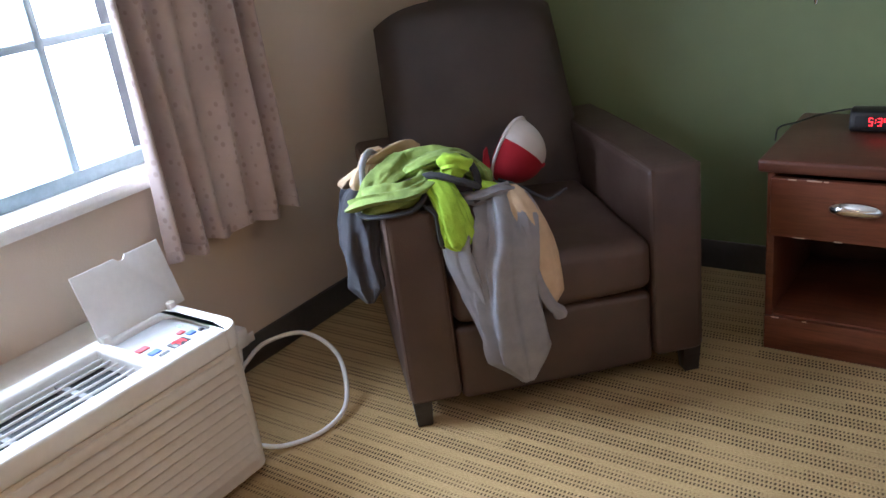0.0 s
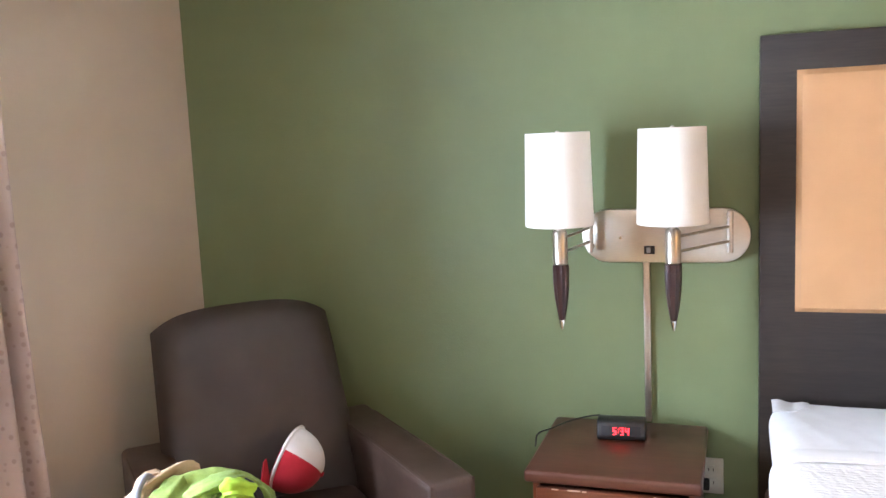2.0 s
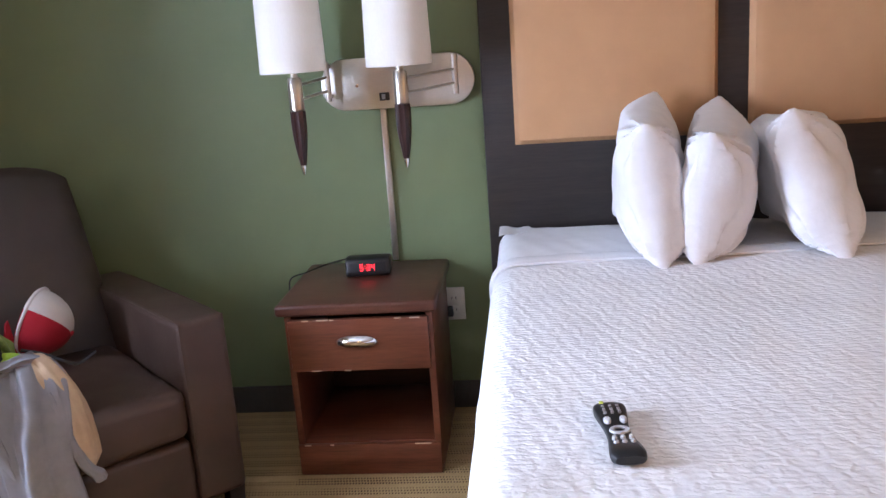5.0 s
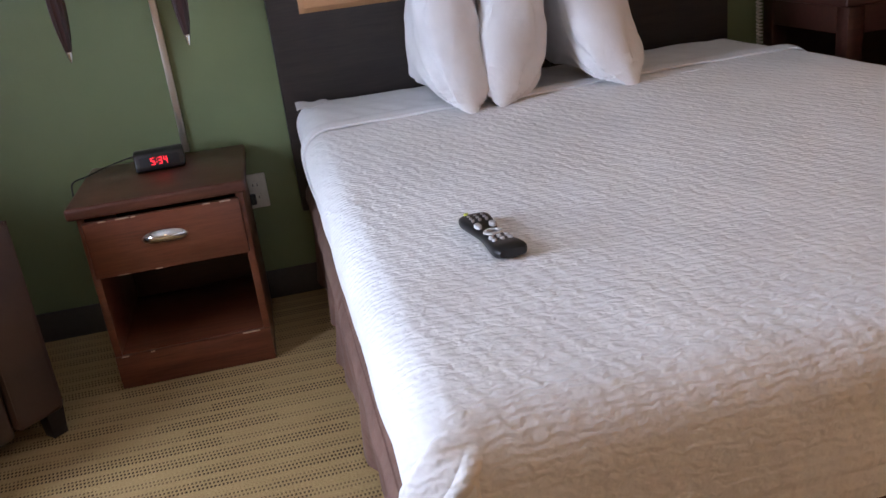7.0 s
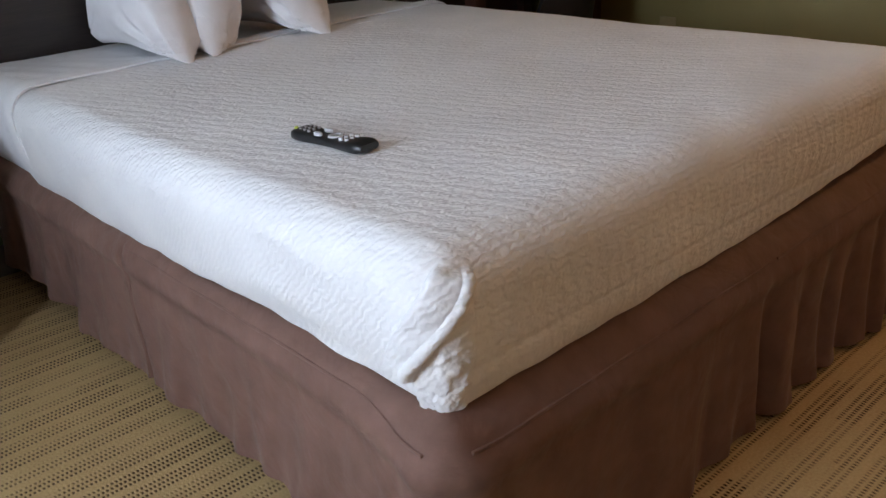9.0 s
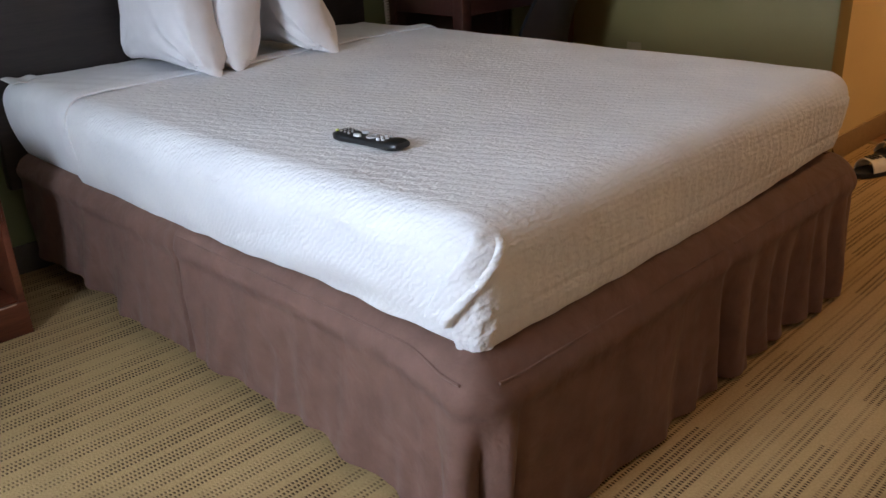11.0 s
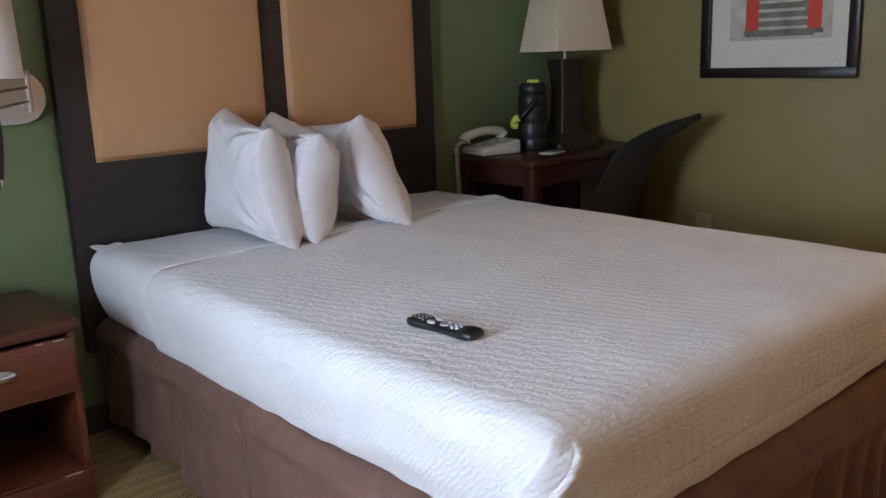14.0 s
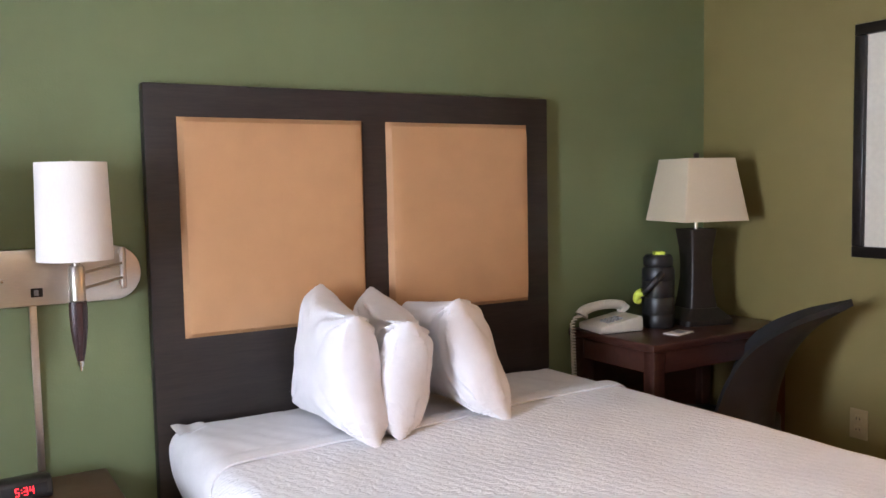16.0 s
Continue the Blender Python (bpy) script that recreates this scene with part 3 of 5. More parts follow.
def skirt_path(d):
    """Plan point and outward normal at d metres along the skirt: left side, foot, right side."""
    l, f, q = RUN_L - RC, RUN_F - 2 * RC, math.pi * RC / 2
    if d < l:
        return (BX0, BY0 - d), (-1, 0)
    d -= l
    if d < q:
        a = d / RC
        n = (-math.cos(a), -math.sin(a))
        return (BX0 + RC + RC * n[0], BY1 + RC + RC * n[1]), n
    d -= q
    if d < f:
        return (BX0 + RC + d, BY1), (0, -1)
    d -= f
    if d < q:
        a = d / RC
        n = (math.sin(a), -math.cos(a))
        return (BX1 - RC + RC * n[0], BY1 + RC + RC * n[1]), n
    return (BX1, BY1 + RC + d - q), (1, 0)


def smooth(t):
    t = min(1.0, max(0.0, t))
    return t * t * (3 - 2 * t)


PLEATS = [(0.985, 0.008, 0.14), (1.42, 0.03, 0.010), (1.90, 0.022, 0.016), (1.985, 0.016, 0.085), (2.045, 0.014, 0.030), (2.36, 0.05, 0.012), (2.80, 0.022, 0.060), (2.95, 0.03, 0.020), (3.06, 0.025, 0.026), (3.17, 0.03, 0.022), (3.29, 0.022, 0.028), (3.40, 0.028, 0.024), (3.50, 0.02, 0.03)]


def skirt_point(u, v):
    """The skirt lies flat on the base as a narrow deck, bends over its edge and hangs."""
    d = u * RUN
    (x, y), (nx, ny) = skirt_path(d)
    foot = smooth((d - 1.80) / 0.2)
    corner = math.exp(-(((d - 1.99) / 0.045) ** 2))
    edge_out, edge_z = 0.004 + 0.030 * foot, 0.395 - 0.025 * foot
    if v < 0.2:
        k = v / 0.2
        out = -0.065 + (edge_out + 0.065) * k ** 0.85
        z = 0.418 + (edge_z - 0.418) * k ** 2.2 + 0.004 * noise.noise(Vector((d * 6, k * 2, 4))) + 0.006 * corner * k
        return (x + nx * out, y + ny * out, z)
    k = (v - 0.2) / 0.8
    w = 0.020 * noise.noise(Vector((d * 3.6, 1, 0))) + 0.026 * noise.noise(Vector((d * 9 + 0.9 * k, 5, k * 0.8))) + 0.005 * noise.noise(Vector((d * 26 + 2 * k, 9, k * 2)))
    if d > 2.6:
        w += 0.004 * math.sin(d * 39 + 2 * math.sin(d * 7))
    for c, wd, dp in PLEATS:
        w -= dp * math.exp(-(((d - c) / wd) ** 2)) * min(1.0, 0.25 + 1.6 * k)
    out = edge_out + 0.010 * math.sin(math.pi * min(1.0, k * 6)) * (k < 0.17) + (0.004 + 0.018 * foot) * k + w * (0.10 + 1.1 * k)
    hem = 0.012 + 0.050 * (1 - smooth((d - 1.55) / 0.35)) + 0.007 * noise.noise(Vector((d * 7, 3, 7))) + 0.045 * max(0.0, 0.85 - d) ** 1.2
    return (x + nx * out, y + ny * out, edge_z - 0.004 + (hem - edge_z + 0.004) * k)


part("skirt", sheet_grid(skirt_point, 1100, 40, 0.003), "skirt", bed, "brown cotton bed skirt with pleats")
for d0, d1 in ((1.00, 1.965), (2.00, 2.79), (2.82, 3.50)):
    line = []
    for k in range(30):
        p = skirt_point((d0 + (d1 - d0) * k / 29) / RUN, 0.197)
        line.append((p[0], p[1], p[2] + 0.0005))
    part("skirt_seam", tube(line, 0.0030, 6, 2), "skirt", bed)

mat_ob = thing("mattress", "white mattress under the sheet and coverlet", "mattress")
part("mattress_body", box(BX0 + 0.03, MX1 - 0.03, BY1 + 0.04, BY0, 0.422, BZ - 0.016, 0.04, 4), "sheet", mat_ob)
part("mattress_border", tube([(BX0 + 0.032, BY1 + 0.045, 0.435), (BX0 + 0.032, BY0 - 0.03, 0.435)], 0.006, 8, 1), "sheet", mat_ob)


def draped(px, py, x0, x1, y0, y1, top, r, thick, open_head=True):
    """Bends a flat sheet point over a rounded slab; what lies past its edge hangs down."""
    cx, cy = min(max(px, x0 + r), x1 - r), max(py, y1 + r)
    ex, ey = px - cx, py - cy
    s = max(abs(ex), abs(ey))
    if s < 1e-6:
        return Vector((px, py, top + thick)), 0.0
    e = math.hypot(ex, ey)
    nx, ny = ex / e, ey / e
    arc = r * math.pi / 2
    if s < arc:
        a = s / r
        out, z = (r + thick) * math.sin(a), top - r + (r + thick) * math.cos(a)
    else:
        out, z = r + thick, top - r - (s - arc)
    return Vector((cx + nx * out, cy + ny * out, z)), max(0.0, s - arc)


def coverlet_point(u, v):
    side, r = 0.224, 0.055
    px = BX0 - side + r * 0.43 + (MX1 - BX0 + 2 * side - r * 0.86) * u
    fold = -0.50 + 0.10 * min(1.0, max(0.0, (px - BX0) / 1.5)) + 0.012 * math.sin(px * 7)
    py = fold + (BY1 - side + r * 0.43 - fold) * v
    lump = 0.006 * noise.noise(Vector((px * 2.6, py * 2.6, 2))) + 0.003 * noise.noise(Vector((px * 7, py * 7, 5)))
    p, down = draped(px, py, BX0, MX1, BY0, BY1, BZ - 0.004, r, 0.010)
    left, foot = px < BX0 + r, py < BY1 + r
    if left and foot:
        # gathered cloth of the corner
        n = Vector((p.x - BX0 - r, p.y - BY1 - r, 0))
        n = n.normalized() if n.length > 1e-6 else n
        k = smooth((0.66 - p.z) / 0.10)
        crinkle = 0.004 * noise.noise(Vector((p.x * 42, p.y * 42, p.z * 70))) + 0.0025 * noise.noise(Vector((p.x * 85, p.y * 85, p.z * 130)))
        p += n * k * (crinkle + 0.008 * smooth((-n.y - 0.55) / 0.3))
    if down <= 0:
        p.z += lump
        return p
    k = down / 0.17
    wav = 0.006 * noise.noise(Vector((py * 3.2, px * 3.2, 9))) + 0.005 * noise.noise(Vector((py * 13, px * 13, 4)))
    if left and not foot:
        # edge tucked under the mattress, drawn up a little along the side
        p.z += k * (0.014 * smooth((-1.2 - py) / 0.4) - 0.004 + wav)
        p.x += 0.032 * k * k + 0.007 * noise.noise(Vector((py * 5, p.z * 12, 1)))
        # drag folds running to the corner
        p.x -= 0.006 * k * math.sin(18 * (p.z - 0.42) * 3 + py * 9) * smooth((-1.2 - py) / 0.3) * smooth((py + 1.9) / 0.2)
    elif foot and not left:
        p.z += k * (0.7 * wav + 0.030 * smooth((px - 0.9) / 0.6))
        p.y += 0.024 * k * k + 0.006 * noise.noise(Vector((px * 5, p.z * 12, 3)))
        # stitched hem line
        p.y += 0.0035 * math.exp(-(((k - 0.66) / 0.05) ** 2))
    elif left and foot:
        p.z += k * wav
        p -= n * 0.030 * k * k
    return p


def bed_side(q, h, lift):
    """A place on the coverlet's side: q metres round the near corner from the long side, h metres down from the flat."""
    r, rr = 0.055, 0.065
    cx, cy = BX0 + r, BY1 + r
    arc = rr * math.pi / 2
    a = min(max(q, 0.0), arc) / rr
    n = Vector((-math.cos(a), -math.sin(a), 0))
    c = Vector((cx + max(0.0, q - arc), cy - min(0.0, q), 0))
    bend = r * math.pi / 2
    if h < bend:
        t = h / r
        return c + n * ((rr + lift) * math.sin(t)) + Vector((0, 0, BZ - 0.004 - r + (rr + lift) * math.cos(t)))
    tuck = 0.030 * ((h - bend) / 0.17) ** 2
    return c + n * (rr + lift - tuck) + Vector((0, 0, BZ - 0.004 - r - (h - bend)))


def corner_flap(u, v):
    """The smooth folded band of the corner, thicker at its free edge."""
    ql = 0.060 - 0.112 * v
    qr = 0.116 - 0.112 * v
    h = 0.040 + 0.012 * u * (1 - v) + (0.160 + 0.004 * u) * v
    roll = 0.001 + 0.010 * smooth(u / 0.07) + 0.005 * smooth((u - 0.70) / 0.12) - 0.009 * smooth((u - 0.90) / 0.10)
    roll *= smooth(v / 0.10) * 0.9 + 0.1
    return bed_side(ql + (qr - ql) * u, h, roll + 0.003 * noise.noise(Vector((u * 2, v * 7, 3))))


cov = thing("coverlet", "white textured coverlet folded at the corners over the bed", "coverlet")
part("coverlet_cloth", sheet_grid(coverlet_point, 300, 300, 0.004), "coverlet", cov)
part("corner_flap", sheet_grid(corner_flap, 36, 60, 0.005), "coverlet", cov, "smooth white band of the folded corner")


def turn_down(u, v):
    side, r = 0.195, 0.055
    px = BX0 - side + 0.02 + (MX1 - BX0 + 2 * side - 0.04) * u
    fold = -0.50 + 0.10 * min(1.0, max(0.0, (px - BX0) / 1.5)) + 0.012 * math.sin(px * 7)
    py = fold + 0.016 - 0.075 * v
    p, down = draped(px, py, BX0, MX1, BY0, BY1, BZ, r, 0.012 + 0.004 * math.sin(math.pi * v))
    p.z += 0.003 * noise.noise(Vector((px * 9, v, 1)))
    p.x += math.copysign(0.034, 0.8 - px) * (down / 0.17) ** 2
    return p


part("turned_edge", sheet_grid(turn_down, 120, 8, 0.006), "sheet", cov, "smooth white turned-down sheet edge")
def sheet_point(u, v):
    side, r = 0.215, 0.06
    px = BX0 - side + (MX1 - BX0 + 2 * side) * u
    py = -0.072 - 0.46 * v
    p, down = draped(px, py, BX0 + 0.004, MX1 - 0.004, BY0, BY1, BZ - 0.006, r, 0.008)
    p.x += math.copysign(0.040, 0.8 - px) * (down / 0.17) ** 2
    p.z += 0.005 * noise.noise(Vector((px * 5, py * 5, 3))) + 0.004 * noise.noise(Vector((px * 16 + py * 9, py * 6, 8)))
    if px < BX0 + 0.14 and py > -0.20:
        p.z += 0.006 * (1 - (px - BX0 + 0.2) / 0.34) * (py + 0.20) / 0.13
    return p


bs = thing("bed_sheet", "white cotton sheet stretched over the head of the bed", "sheet")
part("sheet_cloth", sheet_grid(sheet_point, 140, 50, 0.003), "sheet", bs)
part("sheet_tuck", sheet_grid(lambda u, v: (0.035 + 0.10 * u, -0.075 - 0.10 * v * (1 - 0.5 * u), 0.655 + 0.006 * (1 - u) * (1 - v) + 0.003 * math.sin(u * 9)), 14, 12, 0.003), "sheet", bs)


def pillow(foot_back, foot_front, top_front, top_back, t, bow, seed, label):
    """A soft pillow between four corners, bowed sideways, with drawn-out points and creases that run to them."""
    base = Vector(foot_back)
    c00, c10, c11, c01 = (Vector(p) - base for p in (foot_back, foot_front, top_front, top_back))
    side = (c10 - c00).cross(c01 - c00).normalized()

    def face(sgn):
        def f(u, v):
            a, b = 2 * u - 1, 2 * v - 1
            # edges drawn in between the corners
            uu = 0.5 + 0.5 * a * (1 - 0.10 * (1 - b * b) * a * a)
            vv = 0.5 + 0.5 * b * (1 - 0.09 * (1 - a * a) * b * b)
            p = c00 * (1 - uu) * (1 - vv) + c10 * uu * (1 - vv) + c11 * uu * vv + c01 * (1 - uu) * vv
            body = max(0.0, 1 - abs(a) ** 3.6) ** 0.50 * max(0.0, 1 - abs(b) ** 3.4) ** 0.45
            rim = 1 - body
            near = max(abs(a), abs(b))
            crease = 0.0
            for ca, cb, s in ((1, 1, 1.0), (-1, 1, 0.7), (1, -1, 1.0), (-1, -1, 0.5)):
                da, db = ca - a, cb - b
                far = math.hypot(da, db)
                ang = math.atan2(db * cb, da * ca)
                crease += s * 0.018 * math.exp(-((far / 0.75) ** 2)) * min(1.0, far * 3) * math.sin(13 * ang + seed + 2 * noise.noise(Vector((a * 2, b * 2, seed))))
            fold = 0.5 - abs(noise.noise(Vector((a * 1.6 + 0.7 * b, b * 1.2 - 0.9 * a, seed * 2))))
            crease += 0.026 * fold * smooth(near * 1.2 - 0.3)
            y = sgn * (t * 0.5 * body + 0.008) + (crease + 0.012 * noise.noise(Vector((a * 1.3, b * 1.3, seed + sgn)))) * min(1.0, 0.12 + 1.5 * body)
            y += bow * (1 - a * a) * (1 - 0.3 * b * b) + 0.010 * rim * math.sin(4 * a + 3 * b + seed) * (1 - near**6)
            return p + side * y

        return f

    one = sheet_grid(face(1), 64, 64)
    sheet_grid(face(-1), 64, 64, bm=one)
    bmesh.ops.remove_doubles(one, verts=one.verts, dist=0.0002)
    rim = [[one.verts.new(base * 0 + face(s)(u, v)) for s in (1, -1)] for u, v in [(k / 64, 0) for k in range(65)] + [(1, k / 64) for k in range(1, 65)] + [(1 - k / 64, 1) for k in range(1, 65)] + [(0, 1 - k / 64) for k in range(1, 65)]]
    for p, q in zip(rim, rim[1:]):
        one.faces.new((p[0], p[1], q[1], q[0]))
    bmesh.ops.remove_doubles(one, verts=one.verts, dist=0.0002)
    ob = thing("pillow", label, "pillow", Matrix.Translation(base), "pillows on the bed")
    part("pillow_body", one, "pillow", ob)
    return ob


PZ = BZ + 0.008
pillow((0.455, -0.115, PZ + 0.01), (0.476, -0.625, PZ - 0.002), (0.437, -0.585, 1.030), (0.527, -0.135, 1.072), 0.170, 0.0, 1.3, "white plump pillow standing on its edge against the headboard")
pillow((0.640, -0.110, PZ + 0.01), (0.560, -0.600, PZ), (0.600, -0.600, 1.000), (0.722, -0.110, 1.045), 0.175, -0.045, 5.1, "white creased pillow standing between two others")
pillow((0.900, -0.120, PZ + 0.01), (0.941, -0.610, PZ), (0.814, -0.520, 1.040), (0.850, -0.125, 0.985), 0.185, -0.035, 8.7, "white pillow leaning on the others at the headboard")

# ---- remote control ----
rem = thing("remote_control", "black television remote lying on the coverlet", "remote", pose(0.258, -1.562, BZ + 0.009, 0, 0, 95) @ Matrix.Diagonal((0.80, 0.98, 1.0, 1.0)))


def remote_body():
    one = bmesh.new()
    rings = []
    n = 22
    for i in range(n + 1):
        s = i / n
        x = -0.118 + 0.236 * s
        w = 0.0245 + 0.0035 * math.cos(2 * math.pi * s) * 1.4 - 0.004 * (s > 0.98)
        e = 1 - abs(2 * s - 1) ** 10
        zt = 0.020 + 0.004 * math.cos(2 * math.pi * s)
        ring = []
        for k in range(20):
            a = 2 * math.pi * k / 20
            c, d = math.cos(a), math.sin(a)
            c = math.copysign(abs(c) ** 0.6, c)
            d = math.copysign(abs(d) ** 0.6, d)
            ring.append(one.verts.new((x, c * w * (0.75 + 0.25 * e), zt / 2 + 0.001 + d * zt / 2 * (0.55 + 0.45 * e))))
        rings.append(ring)
    for a, b in zip(rings, rings[1:]):
        for k in range(20):
            one.faces.new((a[k], a[(k + 1) % 20], b[(k + 1) % 20], b[k]))
    one.faces.new(rings[0])
    one.faces.new(rings[-1])
    return one


part("remote_case", remote_body(), "black_plastic", rem)
ring = lathe([(0.009, 0.0195), (0.009, 0.0225), (0.0155, 0.0225), (0.0165, 0.0195)], 24, -0.012, 0)
part("button_ring", ring, "button", rem, "silver ring button")
for bx, by, sx, sy in ((0.030, 0.013, 0.013, 0.006), (0.030, -0.013, 0.013, 0.006), (-0.046, 0.013, 0.006, 0.004), (-0.046, 0, 0.006, 0.004), (-0.046, -0.013, 0.006, 0.004), (-0.064, 0.013, 0.006, 0.004), (-0.064, 0, 0.006, 0.004), (-0.064, -0.013, 0.006, 0.004)):
    cap_shape = lathe([(0.0, 0.0245), (0.8, 0.0242), (1.0, 0.0225), (1.0, 0.0185)], 14)
    part("button", moved(cap_shape, Matrix.Translation((bx, by, 0.0006)) @ Matrix.Diagonal((sx, sy, 1, 1))), "button", rem)
for bx in (0.062, 0.076, 0.090):
    for by in (-0.012, 0, 0.012):
        part("small_button", box(bx - 0.003, bx + 0.003, by - 0.0025, by + 0.0025, 0.020, 0.0255, 0.001), "grey_plastic", rem)
part("power_button", lathe([(0.0, 0.0262), (0.004, 0.0255), (0.004, 0.02)], 12, 0.106, 0.012), "yellow_green", rem)

# ---- nightstand ----
ns = thing("nightstand", "reddish mahogany nightstand with one drawer and open shelf", "nightstand")
NX0, NX1, NY0, NY1 = -0.600, -0.160, -0.462, -0.02
part("top", box(-0.622, -0.146, -0.482, -0.012, 0.515, 0.550, 0.010, 3), "mahogany_top", ns, "dark polished top with worn front edge")
part("side_panel", box(NX0, NX0 + 0.02, NY0, NY1, 0.0, 0.515, 0.002), "mahogany", ns)
part("side_panel", box(NX1 - 0.02, NX1, NY0, NY1, 0.0, 0.515, 0.002), "mahogany", ns)
# back and divider in darker wood, which deepens the shade inside the shelf
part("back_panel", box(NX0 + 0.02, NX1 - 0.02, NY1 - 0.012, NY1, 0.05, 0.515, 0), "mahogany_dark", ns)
part("shelf", box(NX0 + 0.02, NX1 - 0.02, NY0 + 0.005, NY1 - 0.012, 0.085, 0.105, 0.002), "mahogany", ns)
part("plinth", box(NX0 + 0.001, NX1 - 0.001, NY0 - 0.010, NY0 + 0.012, 0.0, 0.100, 0.003), "mahogany", ns)
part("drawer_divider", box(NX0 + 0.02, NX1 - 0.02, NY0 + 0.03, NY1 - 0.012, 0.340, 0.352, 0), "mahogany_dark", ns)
dr = part("drawer", box(NX0 + 0.012, NX1 - 0.012, NY0 - 0.016, NY0 + 0.006, 0.342, 0.502, 0.004), "mahogany", ns)


def bow_handle(cx, y, z, w):
    def f(u, v):
        a, b = 2 * u - 1, 2 * v - 1
        hh = 0.019 * math.sqrt(max(0.02, 1 - abs(a) ** 2.6))
        bulge = 0.026 * (1 - a * a) ** 0.6
        return (cx + a * w / 2, y - bulge * (1 - 0.55 * b * b), z + b * hh + 0.004 * (1 - a * a))

    return sheet_grid(f, 24, 10, 0.004)


part("handle", bow_handle(-0.385, NY0 - 0.017, 0.432, 0.125), "chrome", dr, "satin silver bow handle")
for x, w, z in ((-0.545, 0.02, 0.5005), (-0.50, 0.035, 0.5008), (-0.46, 0.012, 0.5005), (-0.27, 0.02, 0.5008), (-0.225, 0.03, 0.5003), (-0.53, 0.03, 0.3435), (-0.43, 0.02, 0.3435)):
    part("worn_chip", box(x, x + w, NY0 - 0.0168, NY0 - 0.012, z - 0.0015, z + 0.0022, 0.0008), "chip", dr)
for x, w in ((-0.58, 0.02), (-0.50, 0.012), (-0.24, 0.05)):
    part("worn_chip", box(x, x + w, NY0 - 0.0108, NY0 - 0.007, 0.0975, 0.1012, 0.0008), "chip", ns)

# clock radio on it
ck = thing("alarm_clock", "black clock radio with glowing red digits", "clock", pose(-0.392, -0.155, 0.551, 0, 0, 4))


def clock_profile():
    return [(-0.045, 0.0), (-0.052, 0.012), (-0.040, 0.052), (-0.022, 0.060), (0.03, 0.054), (0.045, 0.03), (0.045, 0.0)]


part("clock_case", extruded(clock_profile(), -0.072, 0.072, 0.007, "x"), "black_plastic", ck)
part("clock_window", moved(box(-0.058, 0.058, -0.001, 0.001, -0.015, 0.015, 0.0008), pose(0, -0.0475, 0.030, -17)), "ac_dark", ck)
part("digits", seven_segment("5:34", 0.021, pose(-0.024, -0.0515, 0.020, -17)), "glow_red", ck, "red glowing digits 5:34")
part("cord", tube([(-0.02, 0.045, 0.012), (-0.07, 0.12, 0.02), (-0.16, 0.10, 0.008), (-0.215, 0.02, 0.006), (-0.252, -0.03, 0.004), (-0.258, -0.05, -0.03)], 0.0025, 8, 8), "black_plastic", ck)

# ---- double wall lamp ----
wl = thing("wall_lamp", "double swing-arm wall lamp with white drum shades", "wall lamp")
PX0, PX1, PZ0, PZ1 = -0.520, -0.022, 1.064, 1.228
plate = extruded(round_rect(PX0, PX1, PZ0, PZ1, 0.0815, 14), -0.030, -0.002, 0.004, "y")
part("back_plate", plate, "nickel", wl)
part("screw", moved(lathe([(0.0, 0.003), (0.005, 0.002), (0.006, 0.0)], 14), pose(-0.402, -0.030, 1.142, 90)), "chrome", wl)
sw = part("switch", box(-0.331, -0.299, -0.035, -0.030, 1.090, 1.116, 0.002), "black_plastic", wl)
part("switch_key", box(-0.323, -0.311, -0.039, -0.035, 1.095, 1.111, 0.001), "grey_plastic", sw)
part("cord_cover", box(-0.336, -0.316, -0.018, -0.002, 0.552, 1.064, 0.003), "nickel", wl, "slim metal cord cover")


